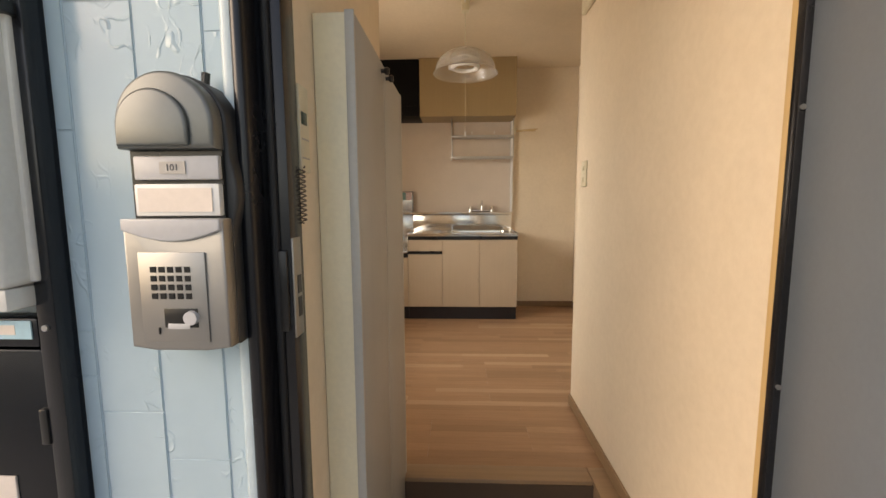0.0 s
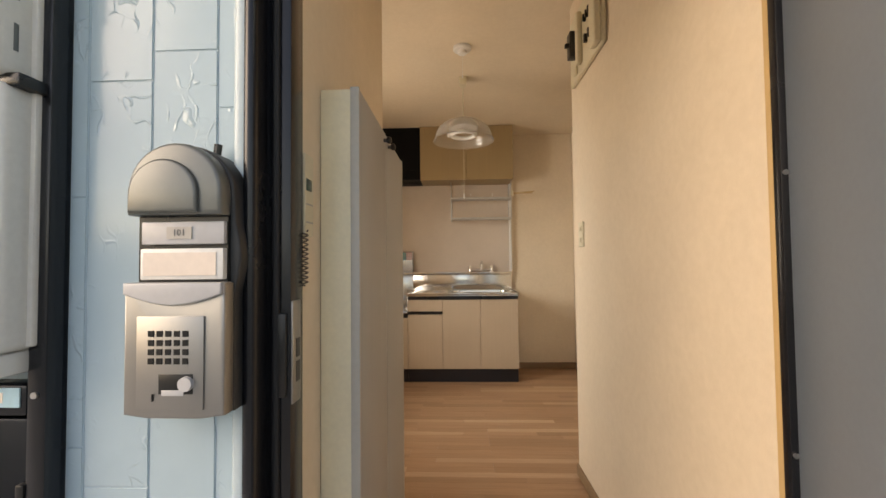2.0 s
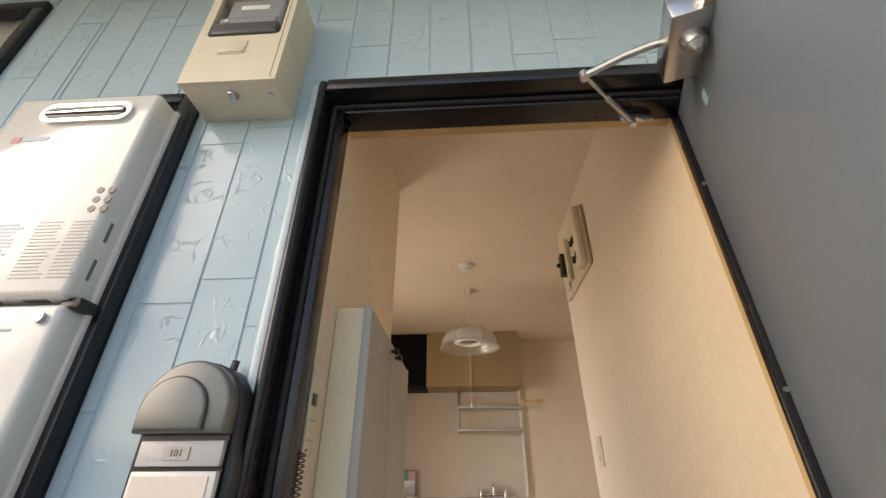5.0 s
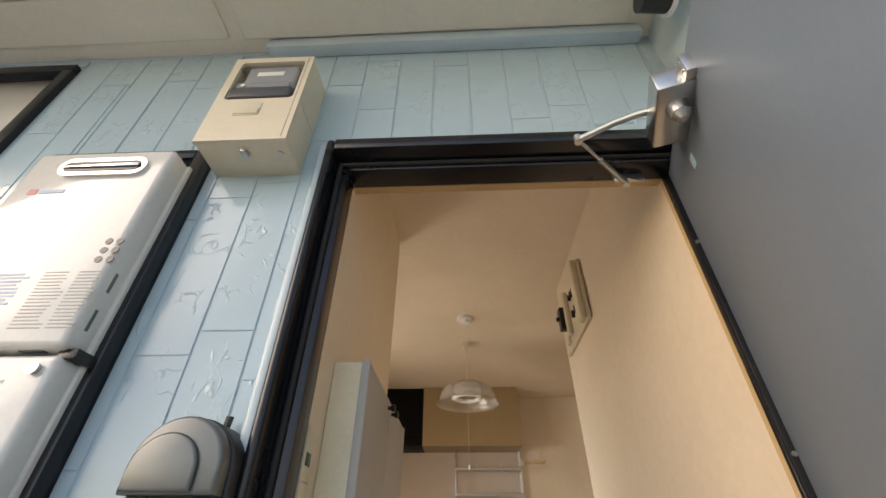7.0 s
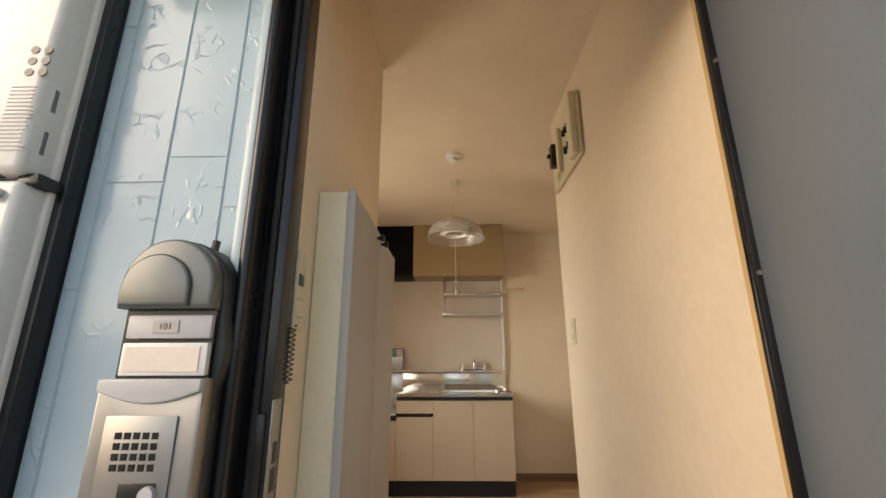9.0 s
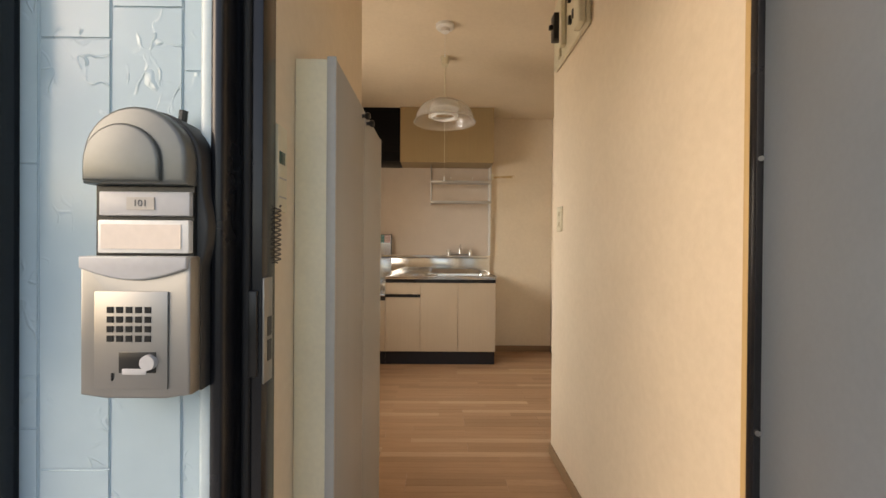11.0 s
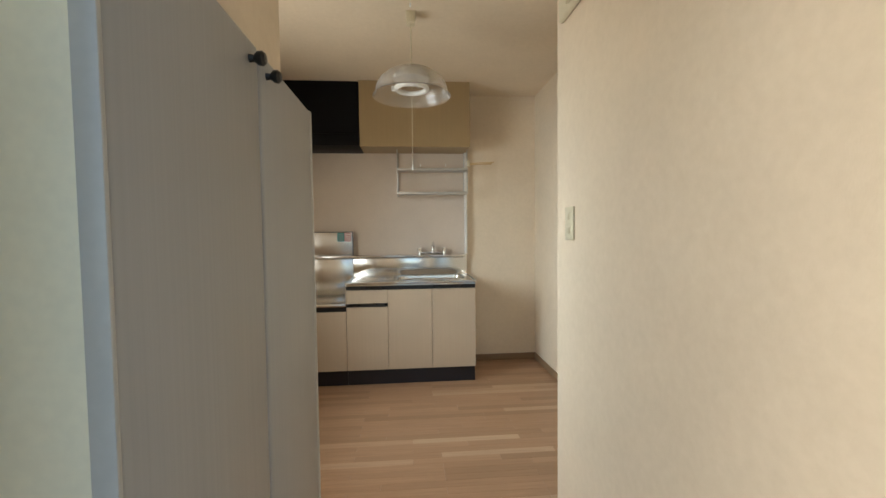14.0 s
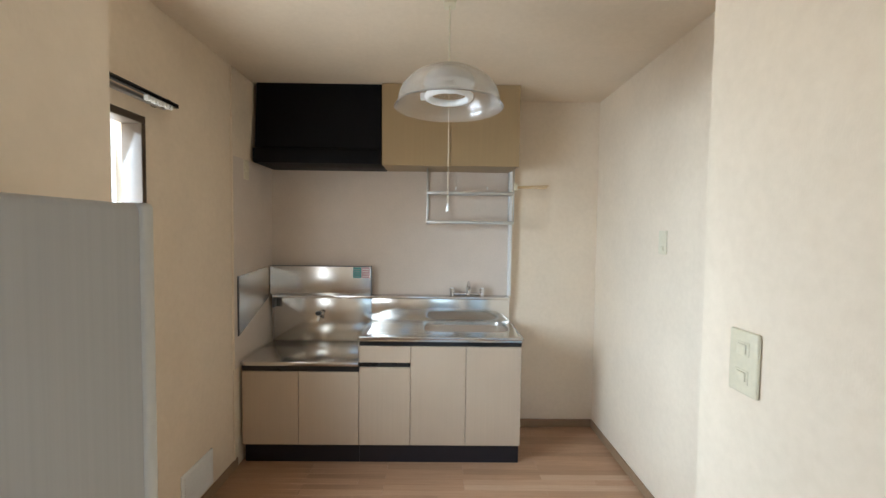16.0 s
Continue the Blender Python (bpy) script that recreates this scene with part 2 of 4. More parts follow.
# ---- mesh helpers ----
def add_box(bm, lo, hi, r=0.0, seg=2):
    lo, hi = Vector(lo), Vector(hi)
    got = bmesh.ops.create_cube(bm, size=1.0, matrix=Matrix.Translation((lo + hi) / 2) @ Matrix.Diagonal((*(hi - lo), 1)))
    if r > 0:
        es = {e for v in got["verts"] for e in v.link_edges}
        bmesh.ops.bevel(bm, geom=list(es), offset=r, segments=seg, affect="EDGES", profile=0.5)
    return bm


def box(lo, hi, r=0.0, seg=2):
    return add_box(bmesh.new(), lo, hi, r, seg)


def add_cyl(bm, a, b, r, r2=None, seg=16):
    a, b = Vector(a), Vector(b)
    d = b - a
    m = Matrix.Translation((a + b) / 2) @ d.to_track_quat("Z", "Y").to_matrix().to_4x4()
    bmesh.ops.create_cone(bm, cap_ends=True, segments=seg, radius1=r, radius2=r if r2 is None else r2, depth=d.length, matrix=m)
    return bm


def cyl(a, b, r, r2=None, seg=16):
    return add_cyl(bmesh.new(), a, b, r, r2, seg)


def lathe(profile, centre=(0, 0, 0), seg=48):
    """Turns (radius, height) pairs about z."""
    bm = bmesh.new()
    rings = []
    for r, z in profile:
        rings.append([bm.verts.new((centre[0] + r * math.cos(2 * math.pi * k / seg), centre[1] + r * math.sin(2 * math.pi * k / seg), centre[2] + z)) for k in range(seg)])
    for p, q in zip(rings, rings[1:]):
        for k in range(seg):
            bm.faces.new((p[k], p[(k + 1) % seg], q[(k + 1) % seg], q[k]))
    return bm


def prism(outline, axis, lo, hi, r=0.0):
    """An outline of 2D points pushed along an axis (0 x, 1 y, 2 z)."""
    bm = bmesh.new()

    def at(p, d):
        q = [p[0], p[1]]
        q.insert(axis, d)
        return bm.verts.new(q)

    a, b = [at(p, lo) for p in outline], [at(p, hi) for p in outline]
    n = len(outline)
    f1, f2 = bm.faces.new(a), bm.faces.new(list(reversed(b)))
    for k in range(n):
        bm.faces.new((a[k], b[k], b[(k + 1) % n], a[(k + 1) % n]))
    bmesh.ops.recalc_face_normals(bm, faces=bm.faces)
    if r > 0:
        es = {e for f in (f1, f2) for e in f.edges}
        bmesh.ops.bevel(bm, geom=list(es), offset=r, segments=3, affect="EDGES", profile=0.5)
    return bm


def tube(points, r, seg=10):
    bm = bmesh.new()
    pts = [Vector(p) for p in points]
    rings = []
    for k, p in enumerate(pts):
        d = (pts[min(k + 1, len(pts) - 1)] - pts[max(k - 1, 0)]).normalized()
        q = d.to_track_quat("Z", "Y").to_matrix()
        rings.append([bm.verts.new(p + q @ Vector((r * math.cos(2 * math.pi * j / seg), r * math.sin(2 * math.pi * j / seg), 0))) for j in range(seg)])
    for a, b in zip(rings, rings[1:]):
        for j in range(seg):
            bm.faces.new((a[j], a[(j + 1) % seg], b[(j + 1) % seg], b[j]))
    bm.faces.new(list(reversed(rings[0])))
    bm.faces.new(rings[-1])
    return bm


def mesh_of(name, bm, mat, smooth=True):
    me = bpy.data.meshes.new(name)
    bmesh.ops.recalc_face_normals(bm, faces=bm.faces)
    bm.to_mesh(me)
    bm.free()
    me.materials.append(mat)
    if smooth:
        for p in me.polygons:
            p.use_smooth = True
        me.set_sharp_from_angle(angle=radians(35))
    return me


def part(name, bm, material, parent, label=""):
    ob = new(name, mesh_of(name, bm, material))
    ob.parent = parent
    if parent is not None:
        ob.matrix_parent_inverse = Matrix.Translation(parent.matrix_basis.translation).inverted() if parent.type == "EMPTY" and parent.parent is None else Matrix()
    return tagged(ob, label) if label else ob


def thing(name, label, category, group="", at=(0, 0, 0)):
    ob = new(name)
    ob.empty_display_size = 0.05
    ob.location = at
    return tagged(ob, label, category, group)


def structure(name, bm, mat, label="", category=""):
    return tagged(new(name, mesh_of(name, bm, mat)), label, category or "structure", "", "structure")


def letters(text, size, m, mat, parent, label=""):
    cu = bpy.data.curves.new("lettering", "FONT")
    cu.body, cu.size, cu.extrude, cu.align_x, cu.align_y = text, size, 0.0004, "CENTER", "CENTER"
    tmp = bpy.data.objects.new("lettering", cu)
    me = bpy.data.meshes.new_from_object(tmp)
    bpy.data.objects.remove(tmp)
    me.transform(m)
    me.materials.clear()
    me.materials.append(mat)
    ob = new("lettering", me)
    ob.parent = parent
    ob.matrix_parent_inverse = Matrix.Translation(parent.matrix_basis.translation).inverted() if parent.parent is None and parent.type == "EMPTY" else Matrix()
    return tagged(ob, label) if label else ob


# ---- plan ----
FL, CZ = 0.0, 2.37                # room floor, ceiling
GZ, OUT = -0.16, -0.20            # entrance hall floor, outside paving
HL, HR = -0.066, 0.82             # hall walls
HLY, HRY = 1.296, 1.800           # where they end
KL, KR, KB = -0.965, 1.385, 3.90  # kitchen walls
W, WI = 0.42, 0.49                # outer wall, outside and inside face
OL, OR, OT = -0.061, 0.816, 1.94  # clear doorway
GY, GX = 1.21, 0.745              # edge of the raised floor

# ---- structure: inside ----
T = 0.12
structure("wall_hall_right", box((HR, 0.4765, GZ), (HR + T, HRY, CZ)), PAPER, "cream embossed wallpaper hall wall", "wall")
# glazed opening in this wall is unseen, added to let daylight into the kitchen
bm = box((HR + T, HRY - T, FL - 0.1), (0.965, HRY, CZ))
add_box(bm, (0.965, HRY - T, 1.95), (1.355, HRY, CZ))
add_box(bm, (1.355, HRY - T, FL - 0.1), (KR, HRY, CZ))
structure("wall_hall_right_return", bm, PAPER, "cream wallpaper return wall with an added opening for light", "wall")
door_2 = structure("door_2", box((0.965, HRY - 0.07, 0.0), (1.355, HRY - 0.03, 0.06), 0.002), BASEWOOD, "unseen glazed opening added to let daylight in", "door")
part("pane", box((0.965, HRY - 0.052, 0.06), (1.355, HRY - 0.048, 1.95)), GLASS, door_2).visible_shadow = False
structure("wall_hall_left", box((HL - T, 0.4495, GZ), (HL, HLY, CZ)), PAPER, "cream embossed wallpaper hall wall", "wall")
structure("wall_hall_left_return", box((KL, HLY - T, FL - 0.1), (HL - T, HLY, CZ)), PAPER, "cream wallpaper return wall", "wall")
structure("wall_kitchen_back", box((KL - T, KB, -0.1), (KR + T, KB + T, CZ)), PAPER, "cream wallpaper wall behind the kitchen unit", "wall")
structure("wall_kitchen_right", box((KR, HRY - T, -0.1), (KR + T, KB, CZ)), PAPER, "cream wallpaper kitchen wall", "wall")
WY0, WY1, WZ0, WZ1 = 1.75, 2.62, 0.95, 1.885
bm = box((KL - T, HLY - T, -0.1), (KL, WY0, CZ))
add_box(bm, (KL - T, WY1, -0.1), (KL, KB, CZ))
add_box(bm, (KL - T, WY0, -0.1), (KL, WY1, WZ0))
add_box(bm, (KL - T, WY0, WZ1), (KL, WY1, CZ))
structure("wall_kitchen_left", bm, PAPER, "cream wallpaper wall with a window", "wall")
structure("ceiling", box((KL - T, W + 0.02, CZ), (KR + T, KB + T, CZ + 0.12)), CEIL, "plain cream papered ceiling", "ceiling")
bm = box((KL, HLY - T, -0.12), (KR, KB, -0.014))
structure("subfloor", bm, UNDER, "dark joints under the floorboards", "floor")
structure("entrance_floor", box((HL, W - 0.05, GZ - 0.1), (HR, GY, GZ - 0.006)), GROUT, "tiled entrance floor", "floor")
bm = box((HL, GY - 0.03, GZ), (GX, GY + 0.06, 0.002), 0.005)
structure("entrance_step", bm, KAMACHI, "brown wooden step edge of the entrance", "step")
structure("entrance_ledge", box((GX, WI, GZ), (HR, GY + 0.06, 0.002), 0.005), KAMACHI, "narrow wooden ledge along the hall wall", "step")


def skirting(name, lo, hi):
    structure(name, box(lo, hi, 0.002, 1), BASEWOOD, "brown wooden skirting board", "skirting")


BH = 0.058
skirting("baseboard_hall", (HR - 0.009, WI + 0.03, 0.003), (HR, HRY + 0.009, BH))
skirting("baseboard_return", (HR, HRY, 0), (0.965, HRY + 0.009, BH))
skirting("baseboard_right", (KR - 0.009, HRY + 0.009, 0), (KR, KB, BH))
skirting("baseboard_back", (0.756, KB - 0.009, 0), (KR - 0.009, KB, BH))
skirting("baseboard_left", (KL, HLY, 0), (KL + 0.009, 3.36, BH))

# ---- structure: outside ----
ground = structure("ground", box((-60, -60, OUT - 0.5), (60, 60, OUT - 0.02)), GROUNDM, "bare ground outside the building", "ground")
structure("pavement", box((-6, -1.3, OUT - 0.1), (3, W, OUT)), CONCRETE, "concrete walkway before the entrance", "pavement")
# unseen wall opposite, added to bounce light back and show in reflections
structure("boundary_wall", box((-9, -5.2, OUT - 0.1), (7, -5.0, 1.5)), RENDERW, "unseen pale wall added across the yard to bounce light", "wall")
bm = box((-3.2, W + 0.0035, OUT), (-1.85, WI, 2.75))
add_box(bm, (-1.85, W + 0.0035, OUT), (-1.22, WI, 1.6))
add_box(bm, (-1.85, W + 0.0035, 2.60), (-1.22, WI, 2.75))
add_box(bm, (-1.22, W + 0.0035, OUT), (-0.155, WI, 2.75))
add_box(bm, (-0.155, W + 0.0035, 2.06), (0.915, WI, 2.75))
add_box(bm, (0.915, W + 0.0035, OUT), (1.6, WI, 2.75))
outer_wall = structure("wall_outside", bm, JOINT, "pale blue painted block wall around the entrance", "wall")
SX = 0.925
structure("wall_side", box((SX, -0.55, OUT), (SX + 0.15, W + 0.1, 2.75)), BLUE, "smooth pale blue side wall beside the open door", "wall")
SZ = 2.66
soffit = structure("soffit", box((-3.2, -0.25, SZ + 0.012), (SX + 0.15, W + 0.012, SZ + 0.1)), SOFFIT, "cream boarded soffit over the entrance", "soffit")
bm = box((-0.47, W - 0.05, SZ - 0.05), (SX - 0.002, W - 0.002, SZ + 0.008), 0.003)
structure("soffit_trim", bm, BLUE, "pale blue moulding below the soffit", "trim")
# unseen mass over the rooms, added to block sun and sky; height sets its shadow
structure("upper_storey", box((-3.2, W + 0.07, CZ + 0.13), (KR + T, KB + T, 3.1)), BLUE, "unseen block above the rooms, added to block light", "wall")
for k in range(3):
    y1 = W - 0.06 - 0.17 * k
    part("soffit_board", box((-3.2, y1 - 0.164, SZ), (-0.62, y1, SZ + 0.014), 0.003, 1), SOFFIT, soffit)
part("soffit_panel", box((-0.56, -0.24, SZ), (SX - 0.05, W - 0.055, SZ + 0.014), 0.003, 1), SOFFIT, soffit)

# ---- entrance door ----
bm = box((-0.121, 0.335, GZ), (-0.099, 0.448, 2.008), 0.010, 4)
door_frame = structure("door_frame", box((-0.10, 0.36, OUT), (0.855, WI, GZ + 0.012), 0.003), FRAMEBLACK, "black painted steel door frame", "door frame")
part("jamb", bm, FRAMEBLACK, door_frame)
structure("wall_edge", box((-0.146, 0.352, OUT), (-0.1205, 0.45, 2.012), 0.009, 4), EDGEBLUE, "rounded pale blue wall edge beside the door frame", "wall edge")
part("jamb", box((0.846, 0.464, GZ), (0.94, WI - 0.003, 2.06), 0.003), FRAMEBLACK, door_frame)
part("head", box((-0.099, 0.335, 1.968), (0.885, WI - 0.003, 2.008), 0.006), FRAMEBLACK, door_frame)
part("stop", box((-0.101, 0.392, GZ + 0.012), (OL, 0.449, 1.97), 0.004), FRAMEBLACK, door_frame)
part("stop", box((OR, 0.442, GZ + 0.012), (0.848, 0.462, 1.97), 0.004), FRAMEBLACK, door_frame)
part("stop", box((OL, 0.392, OT), (0.83, 0.462, 1.970), 0.004), FRAMEBLACK, door_frame)
part("seal", tube([(-0.086, 0.389, GZ + 0.02), (-0.086, 0.389, 1.962)], 0.007), RUBBER, door_frame)
part("seal", tube([(-0.086, 0.389, 1.958), (0.842, 0.389, 1.958)], 0.007), RUBBER, door_frame)
for z in (0.724, 1.227, 1.70, 0.25):
    part("screw", cyl((0.823, 0.438, z), (0.823, 0.4425, z), 0.005, 0.004, 10), ALU, door_frame)
lining = structure("door_lining", box((OR + 0.002, 0.463, GZ), (HR + 0.02, 0.476, OT + 0.02)), WOODTRIM, "ochre wooden lining of the doorway", "trim")
part("lining_head", box((HL, 0.463, OT + 0.001), (OR + 0.002, WI - 0.001, OT + 0.02)), WOODTRIM, lining)
bm = box((HL + 0.001, W + 0.03, OT + 0.02), (HR - 0.001, WI + 0.02, CZ - 0.001))
structure("wall_over_door", bm, PAPER, "cream wallpaper over the doorway", "wall")
strike = thing("strike_plate", "brushed steel strike plate on the black door frame", "strike plate", at=(OL, 0.458, 0.82))
bm = box((OL - 0.001, 0.394, 0.826), (OL + 0.0025, 0.430, 1.006), 0.001)
part("plate", bm, ICPLATE, strike)
for z0, z1 in ((0.862, 0.898), (0.905, 0.938)):
    part("keeper_hole", box((OL + 0.0015, 0.408, z0), (OL + 0.0035, 0.424, z1)), BLACKPL, strike, "dark latch hole")
part("keeper_box", box((OL - 0.03, 0.384, 0.84), (OL - 0.006, 0.3925, 0.985), 0.003), BLACKPL, strike)

DOOR = Matrix.Translation((0.841, 0.482, 0)) @ Matrix.Rotation(radians(-90 - 16.1), 4, "Z")
door = thing("entrance_door", "dark grey steel entrance door standing open outwards", "door")
door.location = (0.841, 0.482, GZ)


def on_door(bm):
    bmesh.ops.transform(bm, matrix=DOOR, verts=bm.verts)
    return bm


# local x runs along the leaf from its hinge; local -y is the side seen
leaf = part("leaf", on_door(box((0.0, 0.0, GZ + 0.015), (0.86, 0.04, OT + 0.005), 0.003)), DOORGREY, door)
part("sticker", on_door(box((0.20, -0.0012, 1.795), (0.222, 0.0, 1.83), 0.0004, 1)), STICKBLUE, door, "torn pale blue sticker remnant")
part("edge_strip", on_door(box((-0.006, -0.001, GZ + 0.015), (0.0, 0.04, OT + 0.005), 0.002)), FRAMEBLACK, door)
CLOSER = Matrix.Translation((0.026, 0, 0)) @ DOOR


def on_closer(bm):
    bmesh.ops.transform(bm, matrix=CLOSER, verts=bm.verts)
    return bm


closer = thing("door_closer", "grey metal door closer on the open door", "door closer", at=(0.80, 0.20, 1.87))
part("body", on_closer(box((0.235, -0.100, 1.862), (0.40, -0.018, 1.926), 0.006)), ALU, closer)
part("end_bracket", on_closer(box((0.395, -0.045, 1.868), (0.425, 0.001, 1.928), 0.003)), ALU, closer)
for z in (1.885, 1.912):
    part("bracket_screw", on_closer(cyl((0.413, -0.049, z), (0.413, -0.043, z), 0.004, None, 8)), CHROME, closer)
part("cap", on_closer(cyl((0.34, -0.055, 1.838), (0.34, -0.055, 1.869), 0.021, 0.026, 28)), ALU, closer)
part("cap_tip", on_closer(cyl((0.34, -0.055, 1.822), (0.34, -0.055, 1.840), 0.008, 0.0205, 28)), ALU, closer)
arm_start = CLOSER @ Vector((0.29, -0.06, 1.932))
elbow, foot = Vector((0.545, 0.300, 1.925)), Vector((0.70, 0.436, 1.905))
part("pivot", cyl(arm_start - Vector((0, 0, 0.008)), arm_start + Vector((0, 0, 0.010)), 0.014), ALU, closer)
mid = arm_start.lerp(elbow, 0.55) + Vector((0, 0, 0.012))
part("arm", tube([arm_start + Vector((0, 0, 0.004)), arm_start.lerp(elbow, 0.3) + Vector((0, 0, 0.012)), mid, elbow], 0.0085, 8), ALU, closer)
part("elbow", cyl(elbow - Vector((0, 0, 0.010)), elbow + Vector((0, 0, 0.012)), 0.010), ALU, closer)
half_way = elbow.lerp(foot, 0.45)
part("rod", cyl(elbow, half_way, 0.0045), CHROME, closer)
part("rod_sleeve", cyl(half_way, foot, 0.0075), ALU, closer)
part("foot_joint", cyl(foot - Vector((0, 0, 0.010)), foot + Vector((0, 0, 0.010)), 0.009), ALU, closer)
part("foot_bracket", prism([(0.69, 0.428), (0.71, 0.428), (0.755, 0.4435), (0.675, 0.4435)], 2, 1.913, 1.921), ALU, closer)
part("foot_plate", box((0.672, 0.437, 1.915), (0.758, 0.4435, 1.945), 0.002), ALU, closer)
lamp_out = thing("wall_lamp", "black round outdoor lamp on the pale blue wall", "wall lamp", at=(SX, 0.2, 2.40))
part("base", cyl((SX - 0.012, 0.21, 2.50), (SX, 0.21, 2.50), 0.062, None, 32), WHITEPL, lamp_out)
part("shade", cyl((SX - 0.10, 0.21, 2.50), (SX - 0.012, 0.21, 2.50), 0.045, 0.05, 32), BLACKPL, lamp_out)

# ---- service shaft with the water heater ----
shaft = thing("service_shaft_frame", "black steel frame of the service shaft", "shaft frame", at=(-0.72, W, OUT))
FX0, FX1, FZ1 = -0.975, -0.495, 2.045
part("stile", box((FX1 - 0.035, 0.383, OUT), (FX1, W + 0.011, FZ1), 0.004), FRAMEBLACK, shaft)
part("stile", box((FX0, 0.383, OUT), (FX0 + 0.035, W + 0.011, FZ1), 0.004), FRAMEBLACK, shaft)
part("top_rail", box((FX0 + 0.035, 0.383, FZ1 - 0.035), (FX1 - 0.035, W + 0.011, FZ1), 0.004), FRAMEBLACK, shaft)
part("middle_rail", box((FX0 + 0.035, 0.383, 0.808), (FX1 - 0.035, W + 0.011, 0.862), 0.004), FRAMEBLACK, shaft)
part("backing", box((FX0 + 0.035, W + 0.006, 0.862), (FX1 - 0.035, W + 0.0115, FZ1 - 0.035)), FRAMEBLACK, shaft)
meter_door = part("meter_door", box((FX0 + 0.041, 0.393, OUT + 0.06), (FX1 - 0.042, W + 0.011, 0.800), 0.004), FRAMEBLACK, shaft, "black painted meter cupboard door")
for z in (0.655, 0.15):
    part("hinge", box((FX1 - 0.050, 0.380, z - 0.035), (FX1 - 0.034, 0.3935, z + 0.035), 0.003), BLACKPL, meter_door)
for z in (1.04, 1.43, 1.80):
    part("clip", box((FX1 - 0.052, 0.372, z - 0.02), (FX1 - 0.03, 0.384, z + 0.02), 0.003), BLACKPL, shaft)
for x in (FX1 - 0.018, FX0 + 0.018):
    part("rail_screw", cyl((x, 0.379, 0.845), (x, 0.3835, 0.845), 0.006, None, 10), ALU, shaft)
lab = part("sticker", box((FX1 - 0.20, 0.3805, 0.824), (FX1 - 0.045, 0.3828, 0.858)), STICKBLUE, shaft, "light blue warning sticker")
part("sticker_band", box((FX1 - 0.165, 0.3798, 0.832), (FX1 - 0.075, 0.3805, 0.850)), PAPERCARD, lab)
# Sunlit patch low on the cupboard door, drawn as a plate in card colour
part("tag", box((FX1 - 0.30, 0.388, 0.42), (FX1 - 0.12, 0.3932, 0.55), 0.002), PAPERCARD, meter_door, "pale plate painted as a sunlit patch")

heater = thing("water_heater", "cream gas water heater set in the service shaft", "water heater", at=(-0.68, 0.34, 0.90))
HX0, HX1 = -0.905, -0.522
cover = part("cover", box((HX0, 0.315, 1.395), (HX1, 0.405, 1.965), 0.014, 4), HEATER, heater)
lower = part("lower_cover", box((HX0, 0.325, 0.925), (HX1 + 0.002, 0.405, 1.386), 0.016, 4), HEATER, heater)
part("side_flange", box((HX1 - 0.015, 0.372, 0.93), (HX1 + 0.010, 0.41, 1.96), 0.006), HEATER, heater)
part("bottom_plate", box((HX0 + 0.02, 0.335, 0.885), (HX1 - 0.005, 0.405, 0.924), 0.006), HEATER, heater)
part("bracket", box((HX1 - 0.02, 0.335, 1.378), (HX1 + 0.02, 0.40, 1.40), 0.003), BLACKPL, heater)


def stadium(x0, x1, z0, z1, y0, y1, n=10):
    r = (z1 - z0) / 2
    zc = (z0 + z1) / 2
    pts = [(x1 - r + r * math.sin(math.pi * k / n), zc - r * math.cos(math.pi * k / n)) for k in range(n + 1)]
    pts += [(x0 + r - r * math.sin(math.pi * k / n), zc + r * math.cos(math.pi * k / n)) for k in range(n + 1)]
    return prism(pts, 1, y0, y1)


part("flue_rim", stadium(-0.808, -0.572, 1.864, 1.926, 0.306, 0.3155), CHROME, cover, "chrome rim of the flue outlet")
part("flue_mouth", stadium(-0.795, -0.585, 1.877, 1.912, 0.3045, 0.3065), BLACKPL, cover, "dark flue mouth")
part("flue_bar", box((-0.792, 0.300, 1.889), (-0.588, 0.3048, 1.900), 0.001), CHROME, cover)
for i in range(2):
    for j in range(3):
        part("air_hole", cyl((-0.553 + 0.026 * i, 0.3135, 1.598 + 0.025 * j), (-0.553 + 0.026 * i, 0.3155, 1.598 + 0.025 * j), 0.0085, None, 14), BLACKPL, cover)
for z in (1.465, 1.555):
    part("side_slot", box((HX1 - 0.0015, 0.342, z - 0.024), (HX1 + 0.001, 0.350, z + 0.024), 0.0005), ICGREY, cover)
for x in (-0.82, -0.72, -0.62):
    part("bottom_slot", box((x, 0.33, 1.393), (x + 0.05, 0.342, 1.3965)), DARKGREY, cover)
part("cover_screw", cyl((-0.555, 0.315, 1.355), (-0.555, 0.326, 1.355), 0.012, 0.010, 14), ALU, lower)
part("maker_mark", box((-0.85, 0.3138, 1.805), (-0.827, 0.3153, 1.823)), REDINK, cover, "small red maker mark")
part("maker_mark", box((-0.822, 0.3138, 1.808), (-0.755, 0.3153, 1.821)), BLUEINK, cover, "blue maker mark bar")
rng = random.Random(4)
for k in range(17):
    z = 1.565 - 0.0082 * k
    w = rng.uniform(0.05, 0.07)
    part("print_line", box((-0.655, 0.3142, z), (-0.655 + w, 0.3152, z + 0.0024)), GREYINK, cover)
    part("print_line", box((-0.578, 0.3142, z), (-0.578 + w * 0.85, 0.3152, z + 0.0024)), GREYINK, cover)
for k in range(14):
    z = 1.56 - 0.009 * k
    part("print_line", box((-0.76 - 0.02 * rng.random(), 0.3142, z), (-0.675 - 0.03 * rng.random(), 0.3152, z + 0.005)), BLUEINK, cover)
